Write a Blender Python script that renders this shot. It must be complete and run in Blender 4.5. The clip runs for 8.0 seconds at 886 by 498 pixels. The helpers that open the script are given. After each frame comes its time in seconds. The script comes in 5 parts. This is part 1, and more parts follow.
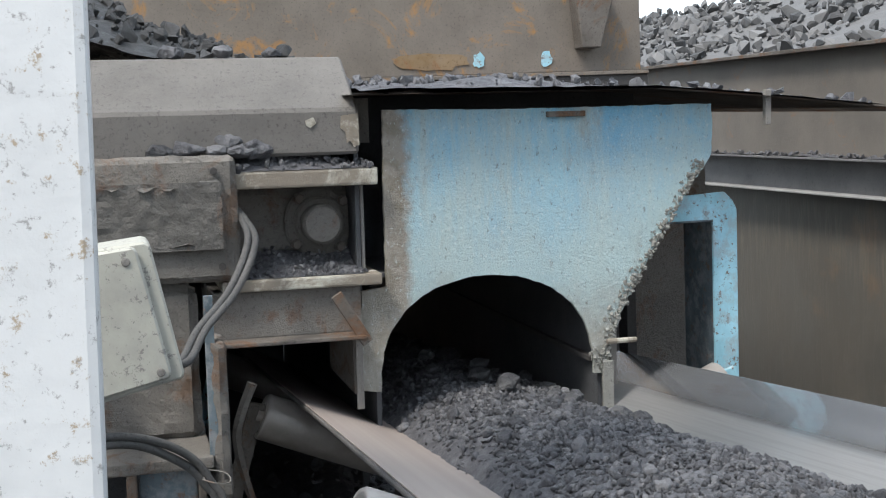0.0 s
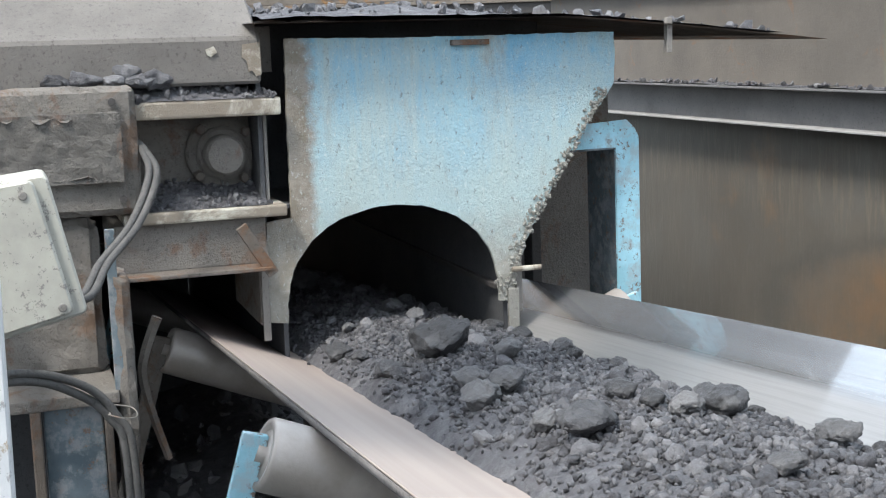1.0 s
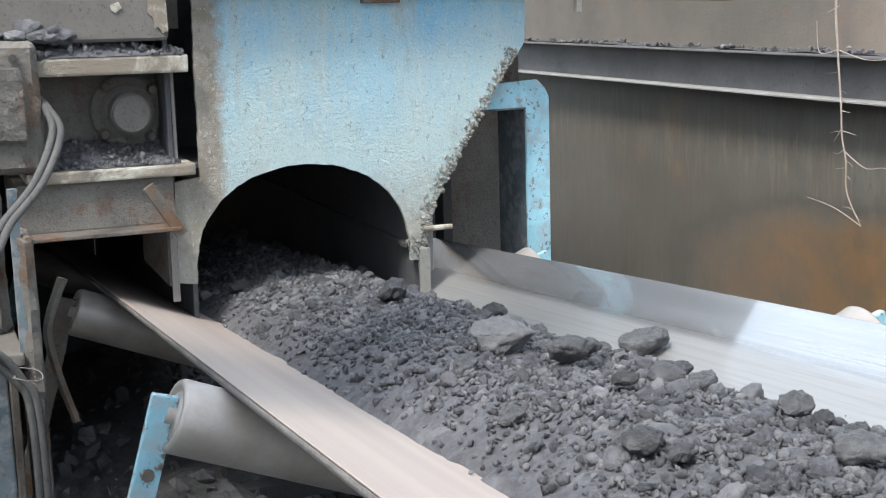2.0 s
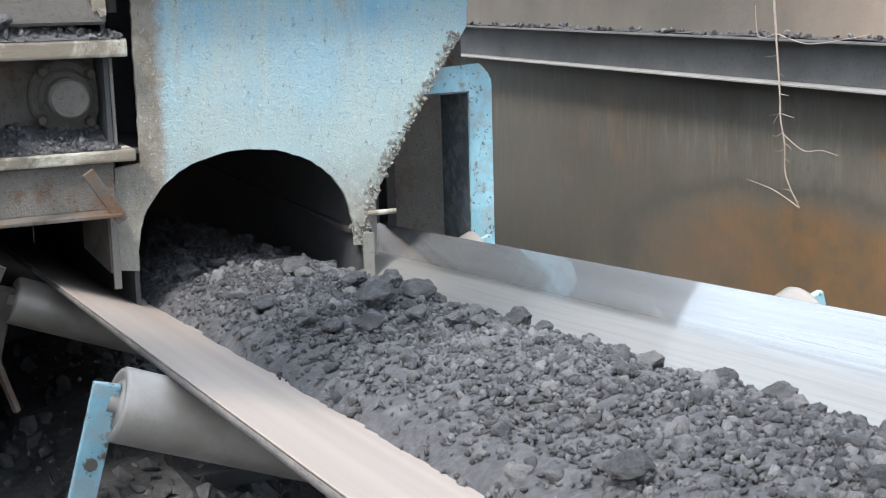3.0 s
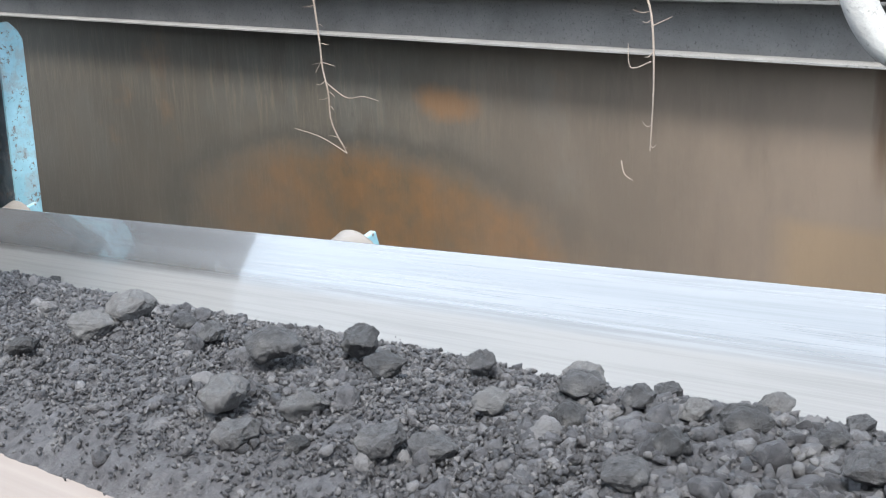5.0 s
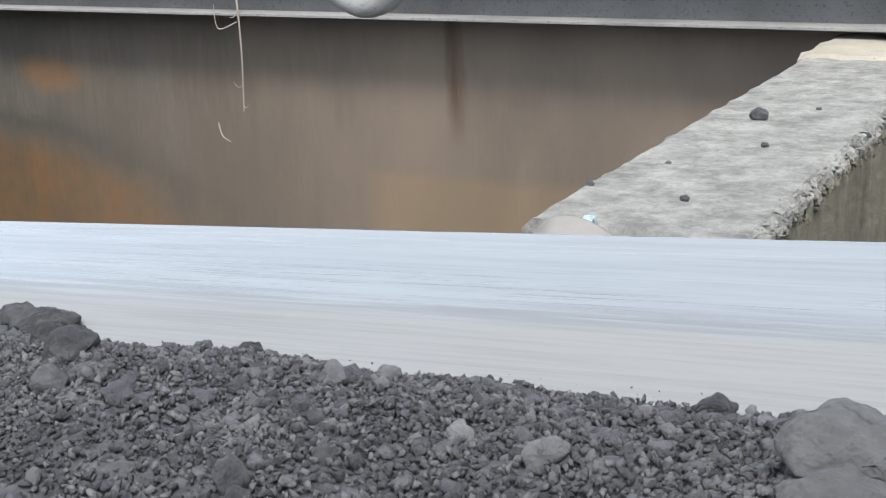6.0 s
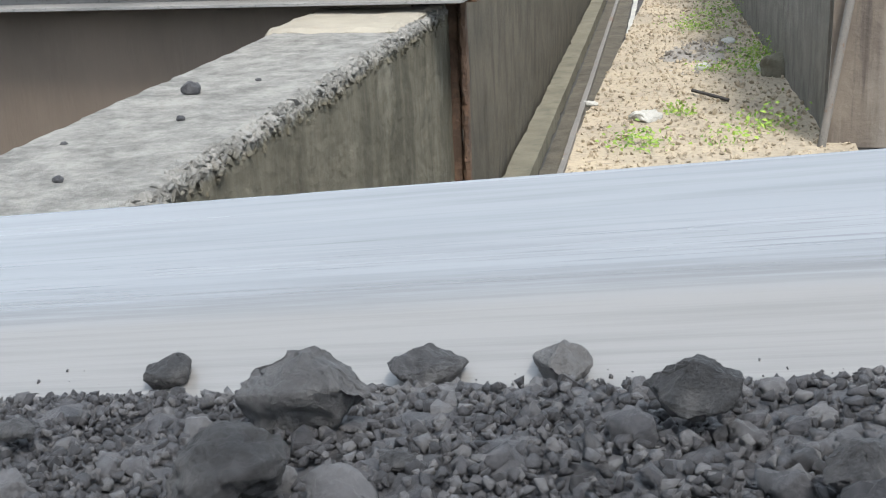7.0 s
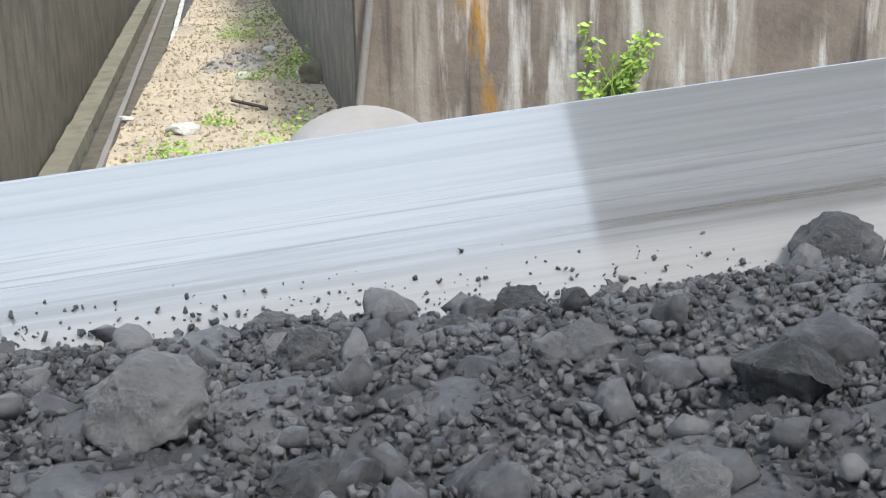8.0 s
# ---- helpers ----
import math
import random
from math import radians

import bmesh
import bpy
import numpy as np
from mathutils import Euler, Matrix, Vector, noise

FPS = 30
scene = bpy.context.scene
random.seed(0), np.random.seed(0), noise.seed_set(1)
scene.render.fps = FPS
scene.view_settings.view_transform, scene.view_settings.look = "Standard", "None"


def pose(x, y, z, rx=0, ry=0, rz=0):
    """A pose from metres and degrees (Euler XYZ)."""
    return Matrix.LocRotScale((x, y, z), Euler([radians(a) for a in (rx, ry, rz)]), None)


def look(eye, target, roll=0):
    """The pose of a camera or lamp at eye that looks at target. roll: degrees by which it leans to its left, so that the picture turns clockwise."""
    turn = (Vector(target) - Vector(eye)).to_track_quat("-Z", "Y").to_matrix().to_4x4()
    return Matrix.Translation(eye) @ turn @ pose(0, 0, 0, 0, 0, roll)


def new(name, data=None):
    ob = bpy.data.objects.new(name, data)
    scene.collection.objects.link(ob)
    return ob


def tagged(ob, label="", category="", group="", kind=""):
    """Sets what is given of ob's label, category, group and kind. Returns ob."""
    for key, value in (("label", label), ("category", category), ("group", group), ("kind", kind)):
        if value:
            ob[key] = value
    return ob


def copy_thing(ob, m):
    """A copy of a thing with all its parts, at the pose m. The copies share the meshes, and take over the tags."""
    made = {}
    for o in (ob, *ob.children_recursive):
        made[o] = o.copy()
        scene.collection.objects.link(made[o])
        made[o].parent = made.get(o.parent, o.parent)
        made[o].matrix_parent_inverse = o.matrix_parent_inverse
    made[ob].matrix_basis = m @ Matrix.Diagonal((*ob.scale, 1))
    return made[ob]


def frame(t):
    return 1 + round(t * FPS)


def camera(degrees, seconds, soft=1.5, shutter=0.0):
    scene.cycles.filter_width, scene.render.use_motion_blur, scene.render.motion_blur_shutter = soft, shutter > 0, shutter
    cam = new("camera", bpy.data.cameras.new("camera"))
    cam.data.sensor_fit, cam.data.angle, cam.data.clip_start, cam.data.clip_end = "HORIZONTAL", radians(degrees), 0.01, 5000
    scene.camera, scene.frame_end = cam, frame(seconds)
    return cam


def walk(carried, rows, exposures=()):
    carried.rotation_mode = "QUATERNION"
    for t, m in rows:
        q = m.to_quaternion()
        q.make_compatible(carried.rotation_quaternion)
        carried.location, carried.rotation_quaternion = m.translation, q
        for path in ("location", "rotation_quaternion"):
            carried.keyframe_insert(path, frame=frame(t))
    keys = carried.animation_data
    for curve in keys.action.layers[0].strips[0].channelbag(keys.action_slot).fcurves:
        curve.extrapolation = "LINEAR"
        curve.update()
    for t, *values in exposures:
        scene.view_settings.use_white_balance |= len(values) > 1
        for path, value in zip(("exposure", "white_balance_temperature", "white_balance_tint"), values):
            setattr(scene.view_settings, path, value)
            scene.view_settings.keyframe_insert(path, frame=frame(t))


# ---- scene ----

# ---- camera ----
cam = camera(39.0, 8.0, soft=1.1, shutter=0.0)
PATH = [
    (0.0, 0.046, -0.067, 1.627, 74.96, -6.01, 2.27),
    (0.5, 0.046, -0.067, 1.627, 72.48, -7.93, 2.33),
    (1.0, 0.046, -0.067, 1.627, 70.59, -9.40, 2.39),
    (1.5, 0.046, -0.067, 1.627, 68.82, -10.47, 2.28),
    (2.0, 0.046, -0.067, 1.627, 66.56, -11.40, 1.80),
    (3.5, 0.046, -0.067, 1.627, 62.22, -12.43, 2.05),
    (4.0, 0.046, -0.067, 1.627, 58.65, -12.90, 2.20),
    (4.5, 0.046, -0.067, 1.627, 51.93, -13.87, 1.84),
    (5.0, 0.046, -0.067, 1.627, 43.33, -14.95, 1.83),
    (5.2, 0.046, -0.067, 1.627, 39.70, -15.42, 2.09),
    (6.3, 0.474, 0.259, 1.549, 26.20, -16.77, 2.42),
    (6.5, 0.495, 0.318, 1.522, 22.19, -16.71, 2.54),
    (7.0, 0.545, 0.371, 1.504, 11.98, -17.27, 2.45),
    (7.5, 0.633, 0.383, 1.496, 2.25, -17.64, 2.02),
    (8.0, 0.747, 0.524, 1.469, -7.41, -17.46, 1.56),
]
walk(cam, [(t, pose(x, y, z, 90 + p, r, w)) for t, x, y, z, w, p, r in PATH], [(0.0, 1.5), (0.4, 1.78), (1.0, 1.93), (4.5, 1.93), (5.2, 1.85), (6.5, 1.48), (7.2, 1.5), (8.0, 1.68)])

# ---- light ----
SUN_FROM = Vector((0.3, -0.45, 0.84)).normalized()
world = bpy.data.worlds.new("sky")
scene.world = world
world.use_nodes = True
wn = world.node_tree
sky = wn.nodes.new("ShaderNodeTexSky")
sky.sky_type, sky.sun_disc = "NISHITA", False
sky.sun_elevation = math.asin(SUN_FROM.z)
sky.sun_rotation = math.atan2(SUN_FROM.x, SUN_FROM.y)
sky.dust_density, sky.air_density, sky.ozone_density = 4.0, 1.0, 1.0
veil = wn.nodes.new("ShaderNodeMix")
veil.data_type = "RGBA"
veil.inputs[0].default_value = 0.62
veil.inputs[7].default_value = (5.95, 6.9, 7.8, 1)
wn.links.new(sky.outputs[0], veil.inputs[6])
wn.links.new(veil.outputs[2], wn.nodes["Background"].inputs[0])
wn.nodes["Background"].inputs[1].default_value = 0.105
sun = new("sun", bpy.data.lights.new("sun", "SUN"))
sun.data.energy, sun.data.angle, sun.data.color = 1.5, radians(12), (1.0, 0.98, 0.93)
sun.matrix_world = look(SUN_FROM * 20, (0, 0, 0))


# ---- materials ----
class Nodes:
    """A small builder for one Principled material."""

    def __init__(self, name):
        self.m = bpy.data.materials.new(name)
        self.m.use_nodes = True
        self.t = self.m.node_tree
        self.p = self.t.nodes["Principled BSDF"]
        self.geo = self.t.nodes.new("ShaderNodeTexCoord")

    def put(self, value, socket):
        if isinstance(value, bpy.types.NodeSocket):
            self.t.links.new(value, socket)
        elif isinstance(value, (tuple, list)) and len(value) == 3 and len(socket.default_value) == 4:
            socket.default_value = (*value, 1)
        else:
            socket.default_value = value

    def coord(self, scale=(1, 1, 1), turn=(0, 0, 0)):
        n = self.t.nodes.new("ShaderNodeMapping")
        self.t.links.new(self.geo.outputs["Object"], n.inputs[0])
        n.inputs["Scale"].default_value = scale
        n.inputs["Rotation"].default_value = [radians(a) for a in turn]
        return n.outputs[0]

    def noise(self, scale, detail=6, rough=0.6, stretch=(1, 1, 1), distort=0.0):
        n = self.t.nodes.new("ShaderNodeTexNoise")
        n.inputs["Scale"].default_value, n.inputs["Detail"].default_value = scale, detail
        n.inputs["Roughness"].default_value, n.inputs["Distortion"].default_value = rough, distort
        self.t.links.new(self.coord(stretch), n.inputs["Vector"])
        return n.outputs[0]

    def cells(self, scale, feature="F1", stretch=(1, 1, 1)):
        n = self.t.nodes.new("ShaderNodeTexVoronoi")
        n.feature = feature
        n.inputs["Scale"].default_value = scale
        self.t.links.new(self.coord(stretch), n.inputs["Vector"])
        return n.outputs[0]

    def ramp(self, value, lo, hi, a=0.0, b=1.0):
        n = self.t.nodes.new("ShaderNodeMapRange")
        n.inputs[1].default_value, n.inputs[2].default_value = lo, hi
        n.inputs[3].default_value, n.inputs[4].default_value = a, b
        self.t.links.new(value, n.inputs[0])
        return n.outputs[0]

    def math(self, op, a, b=0.0):
        n = self.t.nodes.new("ShaderNodeMath")
        n.operation = op
        self.put(a, n.inputs[0]), self.put(b, n.inputs[1])
        return n.outputs[0]

    def mix(self, fac, a, b):
        n = self.t.nodes.new("ShaderNodeMix")
        n.data_type = "RGBA"
        self.put(fac, n.inputs[0]), self.put(a, n.inputs[6]), self.put(b, n.inputs[7])
        return n.outputs[2]

    def axis(self, i):
        n = self.t.nodes.new("ShaderNodeSeparateXYZ")
        self.t.links.new(self.geo.outputs["Object"], n.inputs[0])
        return n.outputs[i]

    def island(self):
        return self.t.nodes.new("ShaderNodeNewGeometry").outputs["Random Per Island"]

    def upward(self):
        """How far the surface faces up: where dust settles."""
        g = self.t.nodes.new("ShaderNodeNewGeometry")
        n = self.t.nodes.new("ShaderNodeSeparateXYZ")
        self.t.links.new(g.outputs["Normal"], n.inputs[0])
        return n.outputs[2]

    def each(self):
        return self.t.nodes.new("ShaderNodeObjectInfo").outputs["Random"]

    def bump(self, height, distance=0.004, strength=0.6):
        n = self.t.nodes.new("ShaderNodeBump")
        n.inputs["Distance"].default_value, n.inputs["Strength"].default_value = distance, strength
        self.put(height, n.inputs["Height"])
        self.t.links.new(n.outputs[0], self.p.inputs["Normal"])

    def done(self, base, rough=0.7, metal=0.0, spec=0.5, coat=0.0, coat_rough=0.1):
        self.put(base, self.p.inputs["Base Color"]), self.put(rough, self.p.inputs["Roughness"])
        self.put(metal, self.p.inputs["Metallic"]), self.put(spec, self.p.inputs["Specular IOR Level"])
        self.put(coat, self.p.inputs["Coat Weight"]), self.put(coat_rough, self.p.inputs["Coat Roughness"])
        return self.m


def coal_material(name, dark, light, dust, k=1.0):
    """k scales the grain, for lumps whose mesh is about 1 across."""
    n = Nodes(name)
    c = n.mix(n.ramp(n.noise(75 * k, 6, 0.7), 0.35, 0.68), dark, light)
    pale = n.math("ADD", n.math("MULTIPLY", n.island(), 0.8 if k == 1 else 0.0), n.math("MULTIPLY", n.each(), 0.25 if k == 1 else 0.9))
    c = n.mix(n.ramp(pale, 0.55, 1.0, 0, 0.8), c, dust)
    c = n.mix(n.ramp(pale, 0.0, 0.45, 0.85, 0), c, tuple(v * 0.5 for v in dark))
    c = n.mix(n.ramp(n.noise(14 * k, 5), 0.56, 0.74, 0, 0.7), c, dust)
    fine = n.math("ADD", n.noise(170 if k == 1 else 9, 8, 0.85), n.math("MULTIPLY", n.cells(330 * k), 0.3))
    n.bump(fine, 0.006 if k == 1 else 0.005, 0.85)
    return n.done(c, n.ramp(n.noise(30 * k, 3), 0.3, 0.7, 0.36, 0.75), spec=0.55)


COAL = coal_material("coal", (0.036, 0.036, 0.041), (0.108, 0.107, 0.116), (0.215, 0.212, 0.217))
COAL_LUMP = coal_material("coal_lump", (0.033, 0.033, 0.0355), (0.088, 0.088, 0.093), (0.17, 0.167, 0.165), 0.07)
SPILL = coal_material("spilled_coal", (0.06, 0.06, 0.066), (0.13, 0.13, 0.136), (0.2, 0.197, 0.195))
COAL_DARK = coal_material("coal_dark", (0.01, 0.01, 0.0105), (0.025, 0.025, 0.025), (0.045, 0.043, 0.042))


def rubble_material():
    n = Nodes("pale_rubble")
    c = n.mix(n.island(), (0.04, 0.04, 0.041), (0.15, 0.147, 0.145))
    n.bump(n.noise(80, 6), 0.006)
    return n.done(c, 0.8)


def dusty_steel(name, paint, rust=(0.2, 0.09, 0.035), rust_from=0.62, dust=(0.2, 0.18, 0.16), dust_amount=0.6, rough=0.75, grain=1.0):
    """Painted or bare steel under caked coal dust, with rust patches."""
    n = Nodes(name)
    c = n.mix(n.ramp(n.noise(5, 7, 0.65), 0.35, 0.7), paint, tuple(v * 0.72 for v in paint))
    c = n.mix(n.math("MULTIPLY", n.ramp(n.noise(3.2, 8, 0.7), 0.4, 0.62), dust_amount), c, dust)
    c = n.mix(n.ramp(n.noise(6.5, 8, 0.72, distort=0.6), rust_from - 0.06, rust_from + 0.03, 0, 0.85), c, rust)
    c = n.mix(n.ramp(n.noise(110, 4, 0.8), 0.56, 0.66, 0, 0.7), c, tuple(v * 0.4 for v in paint))
    n.bump(n.math("ADD", n.noise(120, 6, 0.75), n.noise(18, 4)), 0.004 * grain, 0.7)
    return n.done(c, rough, spec=0.3)


STEEL_GREY = dusty_steel("grey_dusty_steel", (0.2, 0.19, 0.175), rust_from=0.66)
STEEL_COVER = dusty_steel("dusty_cover", (0.13, 0.12, 0.11), rust_from=0.72, dust=(0.16, 0.147, 0.135), dust_amount=0.7)
STEEL_CRUST = dusty_steel("crusted_steel", (0.165, 0.152, 0.136), rust=(0.14, 0.088, 0.058), rust_from=0.6, dust=(0.215, 0.198, 0.178), grain=3.0)
CAKE = dusty_steel("caked_dust", (0.13, 0.122, 0.112), rust=(0.14, 0.09, 0.065), rust_from=0.57, dust=(0.17, 0.16, 0.145), grain=4.0)
STEEL_RUST = dusty_steel("rusty_steel", (0.09, 0.076, 0.064), rust=(0.12, 0.06, 0.03), rust_from=0.58)
ORANGE = dusty_steel("orange_rust", (0.22, 0.14, 0.065), rust=(0.2, 0.09, 0.04), rust_from=0.6, dust=(0.24, 0.19, 0.14))
# dark steel colour that carries the shade of the throat and under-feeder void
SHADE_STEEL = dusty_steel("shade_dark_steel", (0.06, 0.062, 0.067), rust_from=0.95, dust=(0.09, 0.09, 0.092))
HOPPER = dusty_steel("hopper_plate", (0.17, 0.145, 0.12), rust=(0.3, 0.16, 0.06), rust_from=0.6, dust=(0.2, 0.17, 0.145))
STEEL_DARK = dusty_steel("dark_steel", (0.06, 0.055, 0.052), rust_from=0.7, dust=(0.085, 0.08, 0.078))
PALE_STEEL = dusty_steel("pale_steel_edge", (0.3, 0.295, 0.285), rust_from=0.9, dust=(0.22, 0.215, 0.21))
BEAM_STEEL = dusty_steel("beam_steel", (0.15, 0.15, 0.15), rust_from=0.85, dust=(0.19, 0.187, 0.185))
CREAM = dusty_steel("chipped_cream_paint", (0.45, 0.43, 0.36), rust=(0.16, 0.13, 0.1), rust_from=0.5, dust=(0.3, 0.28, 0.25))


def hood_paint():
    """Blue paint, worn to grey-green and cement crust at the rim and in runs."""
    n = Nodes("worn_blue_paint")
    c = n.mix(n.ramp(n.noise(3.5, 6, 0.6, (1, 1, 0.55)), 0.4, 0.62), (0.13, 0.35, 0.53), (0.25, 0.45, 0.54))
    runs = n.ramp(n.noise(12, 8, 0.7, (1, 1, 0.13)), 0.47, 0.62)
    c = n.mix(n.math("MULTIPLY", runs, 0.85), c, (0.36, 0.44, 0.43))
    low = n.ramp(n.math("ADD", n.axis(2), n.math("MULTIPLY", n.noise(6, 7, 0.65, (1, 1, 0.5)), 0.35)), 1.48, 1.78, 1, 0)
    c = n.mix(n.math("MULTIPLY", low, 0.85), c, (0.35, 0.43, 0.42))
    far = n.ramp(n.math("SUBTRACT", n.axis(1), n.math("MULTIPLY", n.axis(2), 0.6)), 0.1, 0.38)
    c = n.mix(n.math("MULTIPLY", far, n.ramp(n.noise(11, 7, 0.7), 0.36, 0.58)), c, (0.34, 0.43, 0.43))
    c = n.mix(n.ramp(n.noise(26, 9, 0.8), 0.5, 0.64, 0, 0.5), c, (0.34, 0.41, 0.4))
    c = n.mix(n.ramp(n.noise(13, 9, 0.8, (1, 1, 0.4)), 0.55, 0.68, 0, 0.6), c, (0.26, 0.28, 0.26))
    rim = n.ramp(n.math("ADD", n.axis(1), n.math("MULTIPLY", n.noise(22, 6, 0.7), 0.07)), 0.575, 0.6, 1, 0)
    c = n.mix(rim, c, n.mix(n.ramp(n.noise(25, 5), 0.45, 0.6), (0.25, 0.225, 0.19), (0.19, 0.165, 0.13)))
    foot = n.ramp(n.math("ADD", n.axis(2), n.math("MULTIPLY", n.noise(9, 6, 0.7), 0.22)), 1.24, 1.37, 0.9, 0)
    c = n.mix(foot, c, n.mix(n.ramp(n.noise(30, 6, 0.7), 0.4, 0.6), (0.3, 0.285, 0.25), (0.22, 0.205, 0.175)))
    c = n.mix(n.ramp(n.noise(7, 8, 0.75, (1, 1, 0.35)), 0.58, 0.7, 0, 0.6), c, (0.28, 0.22, 0.15))
    c = n.mix(n.ramp(n.noise(75, 5, 0.75, (1, 1, 0.6)), 0.6, 0.66, 0, 0.6), c, (0.1, 0.085, 0.07))
    c = n.mix(n.ramp(n.noise(170, 4, 0.8), 0.56, 0.66, 0, 0.4), c, (0.16, 0.18, 0.18))
    c = n.mix(n.ramp(n.noise(120, 4, 0.8, (1, 1, 0.7)), 0.58, 0.66, 0, 0.5), c, (0.5, 0.55, 0.54))
    n.bump(n.math("ADD", n.noise(90, 6, 0.8), n.math("MULTIPLY", n.noise(14, 6), 0.8)), 0.008, 0.75)
    return n.done(c, 0.62, spec=0.35)


HOOD_BLUE = hood_paint()
CRUST = dusty_steel("cement_crust", (0.27, 0.265, 0.24), rust_from=0.8, dust=(0.22, 0.21, 0.185), grain=3.0)


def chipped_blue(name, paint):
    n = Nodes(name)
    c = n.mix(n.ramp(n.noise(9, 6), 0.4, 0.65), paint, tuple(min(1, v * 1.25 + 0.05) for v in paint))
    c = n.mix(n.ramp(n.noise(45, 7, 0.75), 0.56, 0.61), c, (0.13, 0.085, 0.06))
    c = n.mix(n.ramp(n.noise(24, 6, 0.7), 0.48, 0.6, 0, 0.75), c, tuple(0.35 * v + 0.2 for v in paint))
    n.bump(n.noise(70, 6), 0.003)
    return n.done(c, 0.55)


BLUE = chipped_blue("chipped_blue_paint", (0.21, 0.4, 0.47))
# dark blue: faded paint on the feeder, shade painted into the post's webs
BLUE_FADED_SHADE = chipped_blue("faded_shaded_blue_paint", (0.06, 0.085, 0.1))


def white_paint():
    n = Nodes("white_paint")
    c = n.mix(n.ramp(n.noise(4, 6), 0.4, 0.7), (0.56, 0.56, 0.555), (0.48, 0.48, 0.476))
    c = n.mix(n.ramp(n.noise(30, 6, 0.75), 0.585, 0.64, 0, 0.9), c, (0.3, 0.23, 0.15))
    c = n.mix(n.ramp(n.noise(55, 5, 0.75), 0.58, 0.65, 0, 0.8), c, (0.22, 0.21, 0.2))
    n.bump(n.noise(30, 5), 0.003)
    return n.done(c, 0.5)


WHITE = white_paint()


def box_paint():
    n = Nodes("cream_box_enamel")
    c = n.mix(n.ramp(n.noise(12, 6), 0.4, 0.7), (0.38, 0.37, 0.32), (0.3, 0.29, 0.255))
    c = n.mix(n.ramp(n.noise(60, 4, 0.8), 0.58, 0.63, 0, 0.8), c, (0.15, 0.14, 0.13))
    n.bump(n.noise(60, 5), 0.002)
    return n.done(c, 0.55)


BOX_CREAM = box_paint()


def belt_material():
    """Polished rubber with a film of pale dust, scored along its run."""
    n = Nodes("polished_belt_rubber")
    score = n.noise(150, 5, 0.65, (0.0003, 1, 0.2))
    hair = n.noise(420, 3, 0.7, (0.0004, 1, 0.1))
    broad = n.noise(14, 4, 0.6, (0.001, 1, 0.2))
    drift = n.math("MULTIPLY", n.noise(5, 3, 0.5, (0.05, 0.2, 1)), 0.03)
    y = n.math("ADD", n.axis(1), drift)
    c = n.mix(n.ramp(broad, 0.35, 0.65), (0.115, 0.119, 0.125), (0.158, 0.161, 0.166))
    c = n.mix(n.ramp(score, 0.46, 0.66, 0, 0.5), c, (0.085, 0.087, 0.09))
    # the floor of the trough is dulled by dust, with dark rubbed lines at the fold
    floor_dust = n.ramp(y, 1.115, 1.14, 1, 0)
    c = n.mix(floor_dust, c, n.mix(n.ramp(score, 0.45, 0.65), (0.165, 0.161, 0.157), (0.135, 0.132, 0.129)))
    fold = n.ramp(n.math("ABSOLUTE", n.math("SUBTRACT", y, 1.137)), 0.004, 0.017, 1, 0)
    c = n.mix(n.math("MULTIPLY", fold, n.ramp(score, 0.4, 0.54, 0.15, 0.95)), c, (0.09, 0.087, 0.084))
    rubbed = n.ramp(n.math("ABSOLUTE", n.math("SUBTRACT", y, 1.165)), 0.008, 0.03, 1, 0)
    lines = n.ramp(hair, 0.56, 0.64, 0, 0.75)
    c = n.mix(n.math("MULTIPLY", lines, rubbed), c, (0.06, 0.06, 0.062))
    side = n.math("ADD", n.axis(1), n.math("MULTIPLY", n.noise(30, 4, 0.6, (0.05, 1, 1)), 0.06))
    dusty = n.ramp(side, 0.56, 0.64, 1, 0)
    c = n.mix(n.math("MULTIPLY", dusty, 0.9), c, n.mix(n.ramp(broad, 0.4, 0.6), (0.34, 0.28, 0.245), (0.3, 0.245, 0.213)))
    n.bump(n.math("ADD", score, n.math("MULTIPLY", hair, 0.5)), 0.001, 0.28)
    dull = n.math("MAXIMUM", dusty, n.math("MULTIPLY", floor_dust, 0.85))
    shine = n.math("SUBTRACT", 1.0, n.math("MULTIPLY", dull, 0.9))
    shine = n.math("MULTIPLY", shine, n.ramp(score, 0.35, 0.65, 1.0, 0.8))
    n.p.inputs["Coat IOR"].default_value = 2.25
    return n.done(c, n.math("ADD", n.ramp(broad, 0.3, 0.7, 0.2, 0.3), n.math("MULTIPLY", dull, 0.3)), spec=0.7, coat=shine, coat_rough=0.06)


BELT = belt_material()
RUBBER = dusty_steel("black_rubber_edge", (0.1, 0.097, 0.094), rust_from=0.95, dust=(0.22, 0.2, 0.19), dust_amount=0.8)


def roller_material():
    n = Nodes("worn_roller_steel")
    c = n.mix(n.ramp(n.noise(10, 5, 0.6, (1, 1, 1)), 0.4, 0.65), (0.33, 0.3, 0.275), (0.235, 0.21, 0.187))
    n.bump(n.noise(90, 5), 0.001)
    return n.done(c, 0.42, metal=0.25, spec=0.5)


ROLLER = roller_material()


